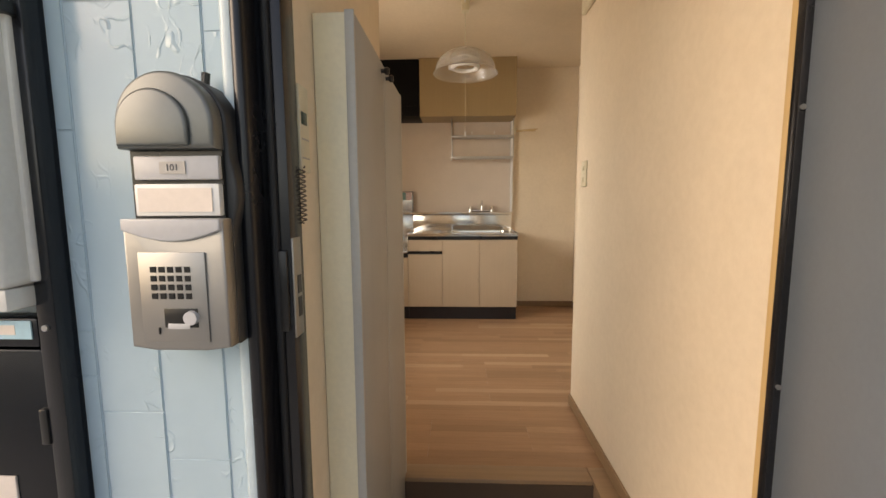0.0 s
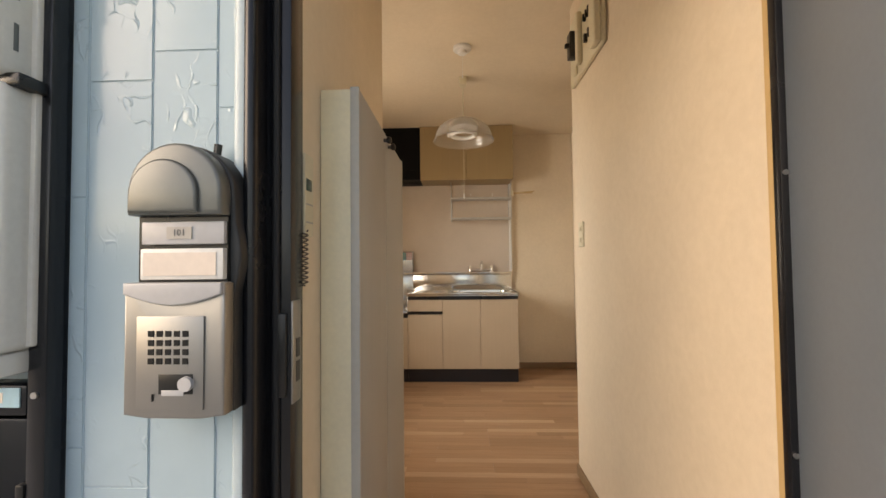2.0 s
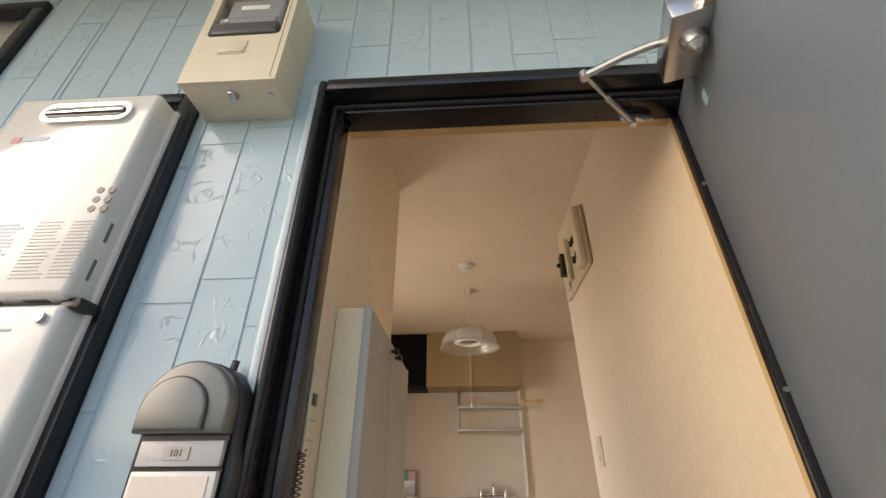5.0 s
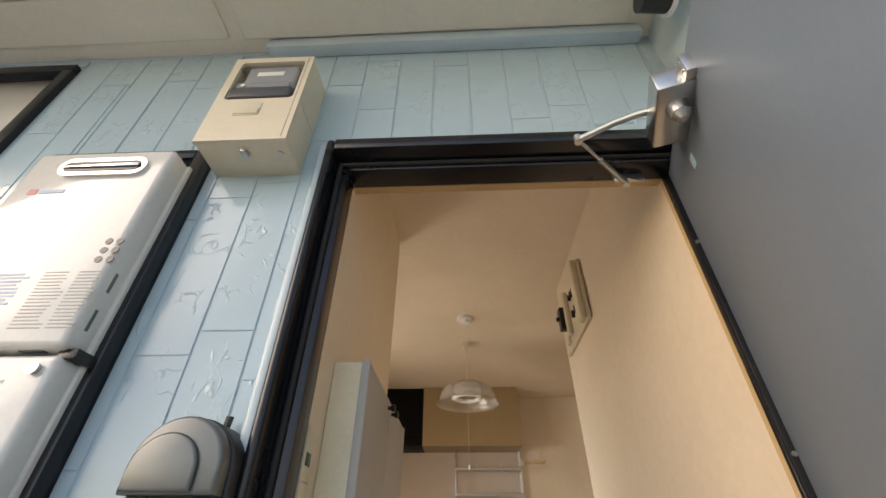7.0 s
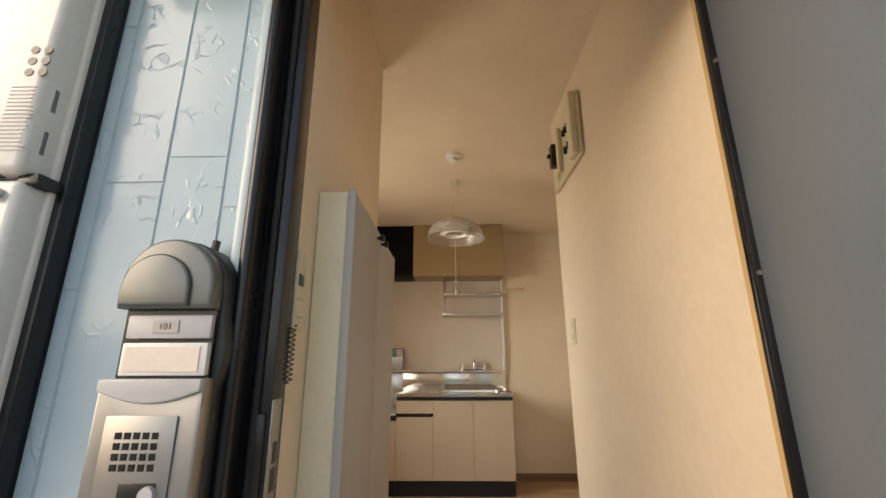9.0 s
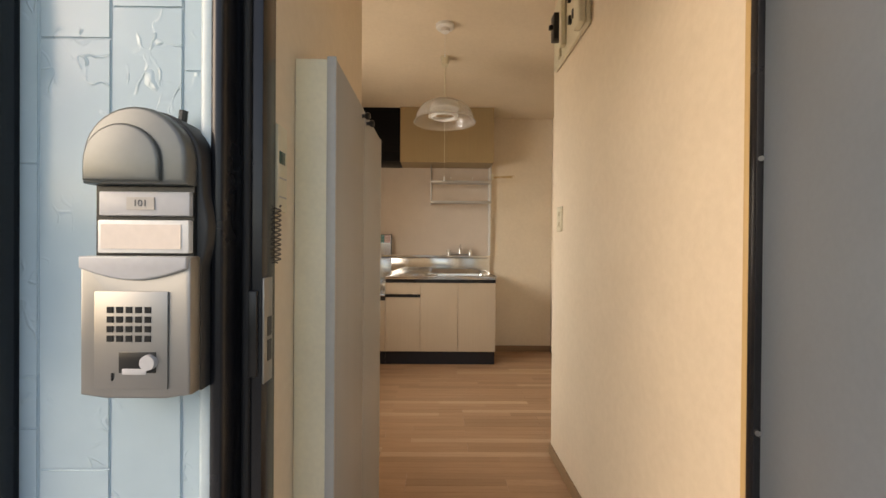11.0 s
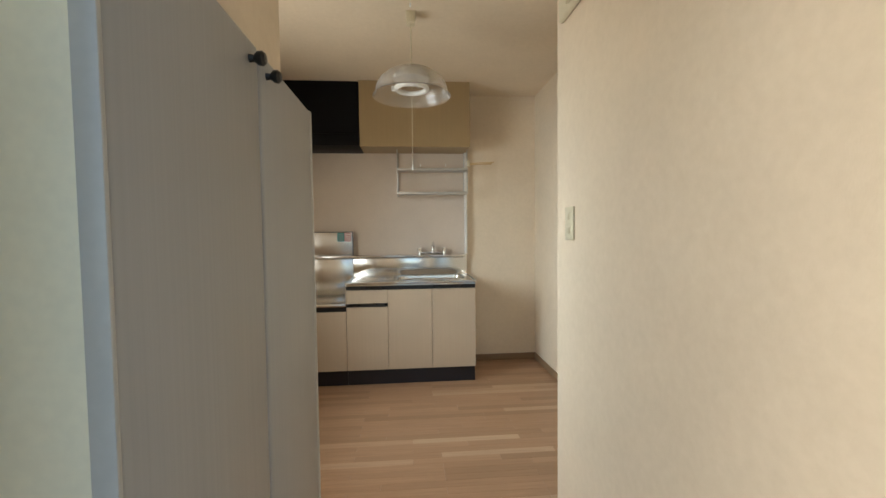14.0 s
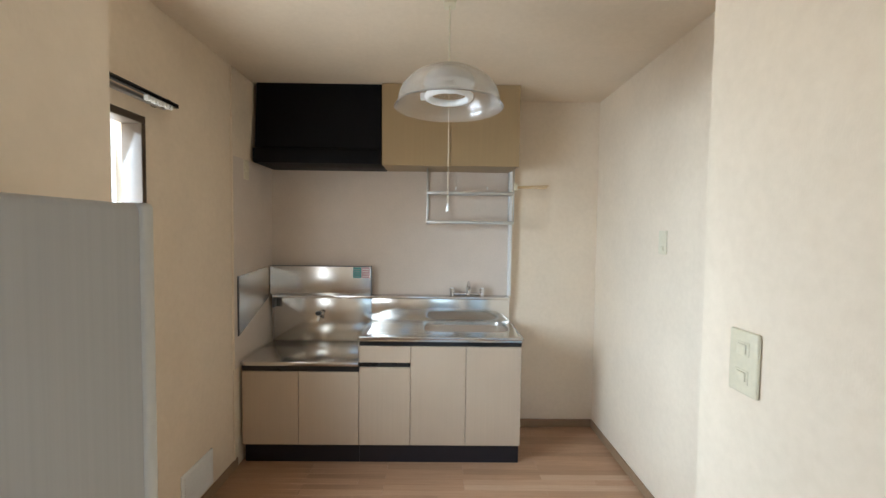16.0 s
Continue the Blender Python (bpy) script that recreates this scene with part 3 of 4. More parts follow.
for k in range(6):
    part("print_line", box((-0.72, 0.3242, 1.345 - 0.016 * k), (-0.72 + rng.uniform(0.06, 0.13), 0.3252, 1.351 - 0.016 * k)), GREYINK, lower)

# ---- electricity meter box ----
mb = thing("meter_box", "cream electricity meter box fixed high on the blue wall", "meter box", at=(-0.345, W, 1.96))
BX0, BX1, BZ0, BZ1, BY = -0.467, -0.213, 1.963, 2.375, 0.29
def rounded_opening(x0, x1, z0, z1, ox0, ox1, oz0, oz1, y0, y1, rad, n=6):
    """A plate facing -y with a round-cornered hole through it."""
    bm = bmesh.new()
    inner, outer = [], []
    for cx, cz, a0, ex, ez in ((ox1 - rad, oz1 - rad, 0, x1, z1), (ox0 + rad, oz1 - rad, 90, x0, z1), (ox0 + rad, oz0 + rad, 180, x0, z0), (ox1 - rad, oz0 + rad, 270, x1, z0)):
        for k in range(n + 1):
            t = radians(a0 + 90 * k / n)
            inner.append((cx + rad * math.cos(t), cz + rad * math.sin(t)))
            outer.append((ex, ez))
    m = len(inner)
    vi = [[bm.verts.new((x, y, z)) for x, z in inner] for y in (y0, y1)]
    corner = {}
    for y in (y0, y1):
        for p in ((x0, z0), (x1, z0), (x0, z1), (x1, z1)):
            corner[p, y] = bm.verts.new((p[0], y, p[1]))
    for d, y in enumerate((y0, y1)):
        for k in range(m):
            j = (k + 1) % m
            a, b = corner[outer[k], y], corner[outer[j], y]
            bm.faces.new((vi[d][k], vi[d][j], a) if a is b else (vi[d][k], vi[d][j], b, a))
    for k in range(m):
        j = (k + 1) % m
        bm.faces.new((vi[0][k], vi[0][j], vi[1][j], vi[1][k]))
    ring = ((x0, z0), (x1, z0), (x1, z1), (x0, z1))
    for p, q in zip(ring, ring[1:] + ring[:1]):
        bm.faces.new((corner[p, y0], corner[q, y0], corner[q, y1], corner[p, y1]))
    return bm


OZ0, OZ1 = 2.150, 2.350
part("front", rounded_opening(BX0, BX1, BZ0, BZ1, BX0 + 0.024, BX1 - 0.024, OZ0, OZ1, BY, BY + 0.010, 0.014), METERBOX, mb)
part("lid_seam", box((BX1 - 0.016, BY - 0.0005, BZ0 + 0.01), (BX1 - 0.0145, BY + 0.001, BZ1 - 0.006)), DARKGREY, mb)
bm = box((BX0 + 0.002, BY + 0.010, BZ0), (BX1 - 0.002, W + 0.011, OZ0 - 0.004), 0.004)
add_box(bm, (BX0 + 0.002, BY + 0.010, OZ1 + 0.004), (BX1 - 0.002, W + 0.011, BZ1), 0.002)
add_box(bm, (BX0 + 0.002, BY + 0.010, OZ0 - 0.004), (BX0 + 0.014, W + 0.011, OZ1 + 0.004))
add_box(bm, (BX1 - 0.014, BY + 0.010, OZ0 - 0.004), (BX1 - 0.002, W + 0.011, OZ1 + 0.004))
part("housing", bm, METERBOX, mb)
part("window_well", box((BX0 + 0.014, BY + 0.110, OZ0 - 0.004), (BX1 - 0.014, BY + 0.114, OZ1 + 0.004)), BLACKPL, mb)
meter = part("meter", box((BX0 + 0.044, BY + 0.010, 2.208), (BX1 - 0.040, BY + 0.110, 2.344), 0.014, 3), METERGLASS, mb, "grey smoked meter cover")
part("meter_shoulder", box((BX0 + 0.034, BY + 0.005, 2.204), (BX1 - 0.050, BY + 0.110, 2.248), 0.008, 3), METERGLASS, meter)
part("meter_foot", box((BX0 + 0.030, BY - 0.004, 2.156), (BX1 - 0.036, BY + 0.110, 2.208), 0.007, 3), DARKGREY, mb, "dark grey meter terminal cover")
part("meter_plate", box((BX0 + 0.085, BY + 0.0085, 2.285), (BX1 - 0.085, BY + 0.0105, 2.306)), WHITEPL, meter)
part("meter_seal", cyl((BX0 + 0.060, BY + 0.001, 2.226), (BX0 + 0.060, BY + 0.006, 2.226), 0.007, None, 14), WHITEPL, meter)
part("flap", box((BX0 + 0.075, BY - 0.002, 2.07), (BX0 + 0.15, BY, 2.125), 0.001), METERBOX, mb)
part("card_holder", box((BX0 + 0.078, BY - 0.0045, 2.075), (BX0 + 0.147, BY - 0.002, 2.098), 0.001), IVORY, mb)
part("lock", cyl((BX0 + 0.13, BY + 0.045, BZ0 - 0.014), (BX0 + 0.13, BY + 0.045, BZ0), 0.010), ALU, mb, "grey metal lock")
part("lock_wing", box((BX0 + 0.124, BY + 0.022, BZ0 - 0.018), (BX0 + 0.138, BY + 0.05, BZ0 - 0.008), 0.003), ALU, mb)
part("bolt", cyl((BX1 - 0.03, BY + 0.05, BZ0 - 0.004), (BX1 - 0.03, BY + 0.05, BZ0), 0.009, None, 12), ALU, mb)

# ---- door intercom ----
ic = thing("door_intercom", "grey rounded door intercom with a steel speaker plate", "intercom", at=(-0.18, W, 0.86))
IX0, IX1, IZ0, IZ1, IY = -0.252, -0.105, 0.857, 1.250, 0.268


def arch(x0, x1, z0, ztop, n=20, sag=1.0):
    r = (x1 - x0) / 2
    xc = (x0 + x1) / 2
    pts = [(x0, z0), (x1, z0)]
    pts += [(xc + r * math.cos(math.pi * k / n), ztop - r * sag + r * sag * math.sin(math.pi * k / n)) for k in range(n + 1)]
    return pts


def casing(inset, waist):
    x0, x1, z0, zt = IX0 + inset, IX1 - inset, IZ0 + inset, IZ1 - inset
    r = (x1 - x0) / 2
    xc = (x0 + x1) / 2
    pts = [(x0, z0), (x1, z0)]
    pts += [(x1, 1.03)]
    pts += [(x1 + waist * math.sin(math.pi * k / 12), 1.03 + 0.11 * k / 12) for k in range(1, 12)]
    pts += [(xc + r * math.cos(math.pi * k / 20), zt - r + r * math.sin(math.pi * k / 20)) for k in range(21)]
    pts += [(x0 + waist * math.sin(math.pi * k / 12), 1.14 - 0.11 * k / 12) for k in range(1, 13)]
    return pts


part("casing", prism(casing(0.0, 0.010), 1, IY + 0.006, 0.372, 0.004), ICSIDE, ic, "dark grey casing")
hood_part = part("hood", prism(arch(IX0 + 0.004, IX1 - 0.004, 1.143, IZ1 - 0.003), 1, IY - 0.022, IY + 0.008, 0.007), ICGREY, ic, "rounded grey hood")
part("hood_face", prism(arch(IX0 + 0.010, IX1 - 0.036, 1.146, IZ1 - 0.028), 1, IY - 0.029, IY - 0.021, 0.005), ICGREY, hood_part)
part("recess", box((IX0 + 0.008, IY - 0.001, 1.045), (IX1 - 0.005, IY + 0.007, 1.144)), BLACKPL, ic)
npl = part("number_plate", box((IX0 + 0.018, IY - 0.010, 1.101), (IX1 - 0.006, IY, 1.134), 0.002), PLATEGREY, ic, "grey plate with the flat number")
part("number_card", box((-0.195, IY - 0.0118, 1.109), (-0.158, IY - 0.0098, 1.126)), CARDGREY, npl)
letters("101", 0.013, Matrix.Translation((-0.1765, IY - 0.0122, 1.1175)) @ Matrix.Rotation(radians(90), 4, "X"), INK, npl)
nm = part("name_plate", box((IX0 + 0.018, IY - 0.012, 1.050), (IX1 - 0.006, IY, 1.095), 0.002), WHITEPL, ic, "white frame with a blank name card")
part("name_card", box((IX0 + 0.024, IY - 0.0135, 1.056), (IX1 - 0.016, IY - 0.0118, 1.089)), PAPERCARD, nm)
part("lip", prism([(IX0 + 0.002, 1.046), (IX1 - 0.002, 1.046)] + [(IX1 - 0.002 - (IX1 - IX0 - 0.004) * k / 14, 1.030 - 0.016 * math.sin(math.pi * k / 14)) for k in range(15)], 1, IY - 0.024, IY + 0.006, 0.003), PLATEGREY, ic)
lowp = part("speaker_plate", prism([(IX0, IZ0 + 0.002), (IX0 + 0.035, IZ0 - 0.003), (IX1 - 0.035, IZ0 - 0.003), (IX1, IZ0 + 0.002), (IX1, 1.045)] + [(IX1 - (IX1 - IX0) * k / 14, 1.040 - 0.020 * math.sin(math.pi * k / 14)) for k in range(1, 14)] + [(IX0, 1.045)], 1, IY - 0.018, IY + 0.008, 0.004), ICPLATE, ic, "brushed champagne metal plate")
part("bezel", box((-0.231, IY - 0.021, 0.868), (-0.133, IY - 0.0175, 0.999), 0.0015), ICPLATE, lowp)
for i in range(5):
    for j in range(4):
        x, z = -0.209 + 0.0125 * i, 0.936 + 0.0128 * j
        part("speaker_hole", box((x - 0.004, IY - 0.0222, z - 0.0042), (x + 0.004, IY - 0.0208, z + 0.0042)), BLACKPL, lowp)
part("button_recess", box((-0.197, IY - 0.0222, 0.890), (-0.148, IY - 0.0208, 0.918), 0.0006), BLACKPL, lowp)
part("button_ramp", box((-0.192, IY - 0.0232, 0.888), (-0.160, IY - 0.0215, 0.896), 0.0006), PLATEGREY, lowp)
part("call_button", cyl((-0.156, IY - 0.028, 0.905), (-0.156, IY - 0.021, 0.905), 0.0098, 0.0105, 24), PLATEGREY, lowp)
part("microphone_slot", box((-0.207, IY - 0.0222, 0.880), (-0.205, IY - 0.0208, 0.890)), BLACKPL, lowp)
part("top_screw", cyl((-0.152, IY + 0.04, IZ1 - 0.006), (-0.150, IY + 0.04, IZ1 + 0.010), 0.006, None, 10), BLACKPL, ic)

# ---- window at the far end of the outer wall ----
win = tagged(structure("window_1", box((-1.85, W - 0.02, 2.56), (-1.22, WI, 2.60), 0.003), FRAMEBLACK, "dark framed window of the outer wall", "window"))
part("window_frame", box((-1.26, W - 0.02, 1.6), (-1.22, WI, 2.56), 0.003), FRAMEBLACK, win)
part("window_frame", box((-1.85, W - 0.02, 1.6), (-1.81, WI, 2.56), 0.003), FRAMEBLACK, win)
part("window_sill", box((-1.81, W - 0.03, 1.6), (-1.26, WI, 1.64), 0.003), FRAMEBLACK, win)
part("pane", box((-1.81, W + 0.02, 1.64), (-1.26, W + 0.026, 2.56)), GLASS, win).visible_shadow = False
# white sheet added behind the glass, standing in for the sky's bright reflection
part("blind", box((-1.81, W + 0.05, 1.64), (-1.26, W + 0.055, 2.56)), WHITEPL, win)

# ---- shoe cabinet ----
CX, CY0, CY1, CT = 0.020, 0.557, 1.224, 1.455
sc = thing("shoe_cabinet", "tall slim shoe cabinet with grey doors and cream side", "shoe cabinet", at=(-0.03, 0.88, GZ))
part("body", box((HL + 0.001, CY0, GZ), (CX - 0.018, CY1, CT - 0.004), 0.002), CABSIDE, sc)
CS = 0.889
for y0, y1 in ((CY0, CS - 0.0008), (CS + 0.0008, CY1)):
    d = part("door", box((CX - 0.017, y0 + 0.002, GZ + 0.05), (CX, y1 - 0.002, CT), 0.006, 3), CABGREY, sc, "grey ribbed sheet door")
    ky = 0.852 if y0 == CY0 else 0.922
    part("knob", lathe([(0.0001, 0.0), (0.006, 0.0), (0.005, 0.008), (0.010, 0.014), (0.0105, 0.020), (0.007, 0.024), (0.0001, 0.025)], seg=20), BLACKPL, d, "black round knob")
    kn = d.children[0]
    kn.matrix_basis = Matrix.Translation((CX - 0.0015, ky, 1.425)) @ Matrix.Rotation(radians(90), 4, "Y")
part("edge_band", box((CX - 0.019, CY0 - 0.002, GZ + 0.05), (CX + 0.001, CY0 + 0.004, CT + 0.001), 0.002), CABEDGE, sc, "pale grey edge band")
part("edge_band", box((CX - 0.019, CY1 - 0.014, GZ + 0.05), (CX + 0.002, CY1 + 0.001, CT + 0.001), 0.004, 3), CABEDGE, sc, "pale grey edge band")

# ---- indoor handset ----
ph = thing("intercom_handset", "ivory wall intercom with a small display and coiled cord", "intercom", at=(HL, 0.51, 1.1))
part("base", box((HL, 0.4505, 1.125), (HL + 0.008, 0.497, 1.285), 0.003), IVORY, ph)
part("display", box((HL + 0.0075, 0.456, 1.213), (HL + 0.0092, 0.483, 1.236), 0.0005), LCD, ph, "dark green display")
part("print_bar", box((HL + 0.0075, 0.456, 1.185), (HL + 0.0088, 0.490, 1.188)), GREYINK, ph)
part("print_bar", box((HL + 0.0075, 0.456, 1.150), (HL + 0.0088, 0.490, 1.153)), GREYINK, ph)
cord = [(HL + 0.007 + 0.005 * math.cos(k * 0.6), 0.4525 + 0.006 * math.sin(k * 0.6), 1.135 - 0.00085 * k) for k in range(125)]
part("cord", tube(cord, 0.0016, 6), CORD, ph, "coiled brown cord")

# ---- breaker panel ----
bp = thing("breaker_panel", "ivory distribution board with black breakers on the hall wall", "breaker panel", at=(HR, 1.5, 1.95))
base = part("base", box((HR - 0.022, 1.28, 1.925), (HR, 1.735, 2.245), 0.010, 3), IVORY, bp)
part("cover", box((HR - 0.050, 1.285, 1.93), (HR - 0.022, 1.355, 2.24), 0.008, 3), IVORY, bp)
part("cover", box((HR - 0.046, 1.53, 1.965), (HR - 0.022, 1.565, 2.20), 0.006, 3), IVORY, bp)
for k in range(3):
    part("breaker_switch", box((HR - 0.036, 1.405 + 0.032 * k, 2.12), (HR - 0.021, 1.418 + 0.032 * k, 2.15), 0.002), BLACKPL, bp)
for k in range(2):
    part("breaker_switch", box((HR - 0.036, 1.405 + 0.05 * k, 2.02), (HR - 0.021, 1.422 + 0.05 * k, 2.055), 0.002), BLACKPL, bp)
mbk = part("main_breaker", box((HR - 0.058, 1.60, 2.03), (HR - 0.021, 1.655, 2.15), 0.004), BLACKPL, bp, "black main breaker")
part("lever", box((HR - 0.075, 1.618, 2.08), (HR - 0.057, 1.636, 2.10), 0.003), BLACKPL, mbk)
part("cable_cover", box((HR - 0.035, 1.60, 1.945), (HR - 0.021, 1.64, 1.985), 0.006), IVORY, bp)

# ---- switches ----


def switch_plate(place, turn, label, rockers):
    m = Matrix.Translation(place) @ Matrix.Rotation(radians(turn), 4, "Z")
    th = thing("light_switch", label, "light switch", at=place)

    def put(name, bm, mat, parent):
        bmesh.ops.transform(bm, matrix=m, verts=bm.verts)
        return part(name, bm, mat, parent)

    pl = put("plate", box((-0.036, -0.008, -0.060), (0.036, 0.0, 0.060), 0.004, 3), IVORY, th)
    for z in rockers:
        put("rocker", box((-0.011, -0.0125, z - 0.009), (0.011, -0.007, z + 0.009), 0.002), IVORY, pl)
        put("surround", box((-0.016, -0.0095, z - 0.013), (0.016, -0.0078, z + 0.013), 0.0005), IVORY, pl)


switch_plate((HR, 1.668, 1.198), -90, "ivory light switch with two rockers on the hall wall", (0.026, -0.026))
switch_plate((KR, 3.0, 1.392), -90, "small ivory light switch on the kitchen wall", (-0.03,))
switch_plate((KL, 3.50, 1.80), 90, "small ivory switch under the cooker hood", (0.0,))

# ---- kitchen window ----
w2 = structure("window_2", box((KL - 0.075, WY0, WZ1 - 0.03), (KL + 0.006, WY1, WZ1), 0.002), DARKBRONZE, "kitchen side window with a brown frame", "window")
part("window_frame", box((KL - 0.075, WY1 - 0.024, WZ0), (KL + 0.006, WY1, WZ1 - 0.03), 0.002), DARKBRONZE, w2)
part("window_frame", box((KL - 0.075, WY0, WZ0), (KL + 0.006, WY0 + 0.024, WZ1 - 0.03), 0.002), DARKBRONZE, w2)
part("window_sill", box((KL - 0.075, WY0 + 0.024, WZ0), (KL + 0.02, WY1 - 0.024, WZ0 + 0.024), 0.002), DARKBRONZE, w2)
part("window_reveal", box((KL - T, WY0, WZ1 - 0.03), (KL - 0.076, WY1, WZ1)), PAPER, w2)
pane = part("pane", box((KL - T - 0.012, WY0, WZ0), (KL - T - 0.007, WY1, WZ1)), GLASS, w2, "frosted glass pane")
pane.visible_shadow = False
bn = BACK[1]
em = bn.nodes.new("ShaderNodeEmission")
em.inputs[0].default_value, em.inputs[1].default_value = (0.90, 0.95, 1.0, 1), 1.5
bn.links.new(em.outputs[0], bn.nodes["Material Output"].inputs[0])
structure("backdrop", box((-1.75, 0.9, 0.2), (-1.73, 3.6, 2.9)), BACK[0], "bright hazy daylight outside the kitchen window", "backdrop")
rail = thing("curtain_rail", "bronze double curtain rail with white runners over the window", "curtain rail", at=(KL, 2.3, 1.95))
part("rail", box((KL + 0.055, 1.60, 1.950), (KL + 0.075, 2.73, 1.968), 0.003), FRAMEBLACK, rail)
part("rail", box((KL + 0.020, 1.60, 1.935), (KL + 0.040, 2.70, 1.953), 0.003), ALU, rail)
part("bracket", box((KL, 2.66, 1.94), (KL + 0.07, 2.685, 1.972), 0.002), FRAMEBLACK, rail)
part("bracket", box((KL, 1.75, 1.94), (KL + 0.07, 1.775, 1.972), 0.002), FRAMEBLACK, rail)
for k in range(8):
    part("runner", box((KL + 0.057, 2.54 + 0.02 * k, 1.930 + 0.003 * (k % 2)), (KL + 0.073, 2.553 + 0.02 * k, 1.951), 0.002), WHITEPL, rail)
vent = thing("wall_vent", "white louvred vent low on the kitchen wall", "vent", at=(KL, 2.95, 0.08))
part("frame", box((KL, 2.815, 0.07), (KL + 0.008, 3.085, 0.262), 0.003), WHITEPL, vent)
for k in range(12):
    part("slat", box((KL + 0.0075, 2.835, 0.084 + 0.0135 * k), (KL + 0.012, 3.065, 0.092 + 0.0135 * k), 0.001, 1), WHITEPL, vent)

# ---- kitchen unit ----
FY = 3.385                        # door faces
BK = 3.868                        # back of the unit
X0, X1, X2 = -0.945, -0.236, 0.752


def kitchen_door(parent, x0, x1, z0, z1, name="door"):
    return part(name, box((x0 + 0.0015, FY, z0), (x1 - 0.0015, FY + 0.018, z1), 0.0015, 1), KDOOR, parent)


sink_cab = thing("sink_cabinet", "pale wood-print sink cabinet with a drawer and three doors", "cabinet", "kitchen cabinets", at=(0.26, 3.6, 0))
part("body", box((X1, FY + 0.019, 0.118), (X2, BK, 0.768)), KDOOR, sink_cab)
part("kickboard", box((X1, FY + 0.030, 0.0), (X2 - 0.004, BK, 0.118), 0.001, 1), KICK, sink_cab, "black kickboard")
part("grip_strip", box((X1, FY + 0.002, 0.737), (X2, FY + 0.03, 0.774), 0.002, 1), BLACKPL, sink_cab, "black grip strip")
part("grip_strip", box((X1, FY + 0.004, 0.606), (0.076, FY + 0.019, 0.632), 0.002, 1), BLACKPL, sink_cab, "black grip strip")
kitchen_door(sink_cab, X1, 0.077, 0.634, 0.735, "drawer_front")
kitchen_door(sink_cab, X1, 0.077, 0.122, 0.604)
kitchen_door(sink_cab, 0.077, 0.414, 0.122, 0.735)
kitchen_door(sink_cab, 0.414, X2, 0.122, 0.735)
cook_cab = thing("cooker_cabinet", "low pale wood-print cabinet for a cooker with two doors", "cabinet", "kitchen cabinets", at=(-0.59, 3.6, 0))
part("body", box((X0, FY + 0.019, 0.118), (X1 - 0.001, BK, 0.612)), KDOOR, cook_cab)
part("kickboard", box((X0 + 0.006, FY + 0.030, 0.0), (X1 - 0.001, BK, 0.118), 0.001, 1), KICK, cook_cab, "black kickboard")
part("grip_strip", box((X0, FY + 0.002, 0.576), (X1, FY + 0.019, 0.614), 0.002, 1), BLACKPL, cook_cab, "black grip strip")
kitchen_door(cook_cab, X0, -0.603, 0.122, 0.574)
kitchen_door(cook_cab, -0.603, X1, 0.122, 0.574)

# steel cooker top
ct = thing("hob_worktop", "polished steel cooker top with an upstand behind", "worktop", at=(-0.59, 3.6, 0.614))
part("top", box((X0, 3.362, 0.615), (X1 - 0.001, BK, 0.640), 0.005), STEELM, ct)
part("upstand", box((X0 + 0.01, BK - 0.018, 0.640), (X1 - 0.001, BK, 0.955), 0.001), STEELM, ct)
part("end_cheek", box((X1 - 0.006, 3.40, 0.640), (X1 - 0.001, BK - 0.018, 0.772), 0.001), STEELM, ct)

# sink top with a pressed bowl and ribbed drainer
st = thing("kitchen_sink", "brushed steel sink top with a deep bowl and drainer", "sink", at=(0.26, 3.6, 0.775))
SB = (0.150, 0.705, 3.530, 3.832)  # bowl
ZT = 0.796


def rounded(x0, x1, y0, y1, r, n=8):
    out = []
    for cx, cy, a0 in ((x1 - r, y1 - r, 0), (x0 + r, y1 - r, 90), (x0 + r, y0 + r, 180), (x1 - r, y0 + r, 270)):
        out += [(cx + r * math.cos(radians(a0 + 90 * k / n)), cy + r * math.sin(radians(a0 + 90 * k / n))) for k in range(n + 1)]
    return out


bm = bmesh.new()
inner = rounded(*SB, 0.08)
rim = [bm.verts.new((x, y, ZT - 0.006)) for x, y in inner]
lip = [bm.verts.new((x, y, ZT - 0.002)) for x, y in rounded(SB[0] - 0.012, SB[1] + 0.012, SB[2] - 0.012, SB[3] + 0.012, 0.09)]
low = [bm.verts.new((x, y, ZT - 0.15)) for x, y in rounded(SB[0] + 0.015, SB[1] - 0.015, SB[2] + 0.015, SB[3] - 0.015, 0.07)]
bot = [bm.verts.new((x, y, ZT - 0.168)) for x, y in rounded(SB[0] + 0.045, SB[1] - 0.045, SB[2] + 0.045, SB[3] - 0.045, 0.05)]
n = len(rim)
for a, b in ((lip, rim), (rim, low), (low, bot)):
    for k in range(n):
        bm.faces.new((a[k], a[(k + 1) % n], b[(k + 1) % n], b[k]))
bm.faces.new(bot)
part("bowl", bm, STEEL, st, "rounded steel bowl")
bm = bmesh.new()
outl = rounded(X1, X2 + 0.004, 3.362, BK - 0.001, 0.012)
top = [bm.verts.new((x, y, ZT - 0.002)) for x, y in outl]
lipv = [bm.verts.new((x, y, ZT - 0.002)) for x, y in rounded(SB[0] - 0.012, SB[1] + 0.012, SB[2] - 0.012, SB[3] + 0.012, 0.09)]
dn = [bm.verts.new((x, y, ZT - 0.026)) for x, y in outl]
for k in range(n):
    bm.faces.new((top[k], top[(k + 1) % n], lipv[(k + 1) % n], lipv[k]))
    bm.faces.new((top[k], dn[k], dn[(k + 1) % n], top[(k + 1) % n]))
part("top", bm, STEEL, st)
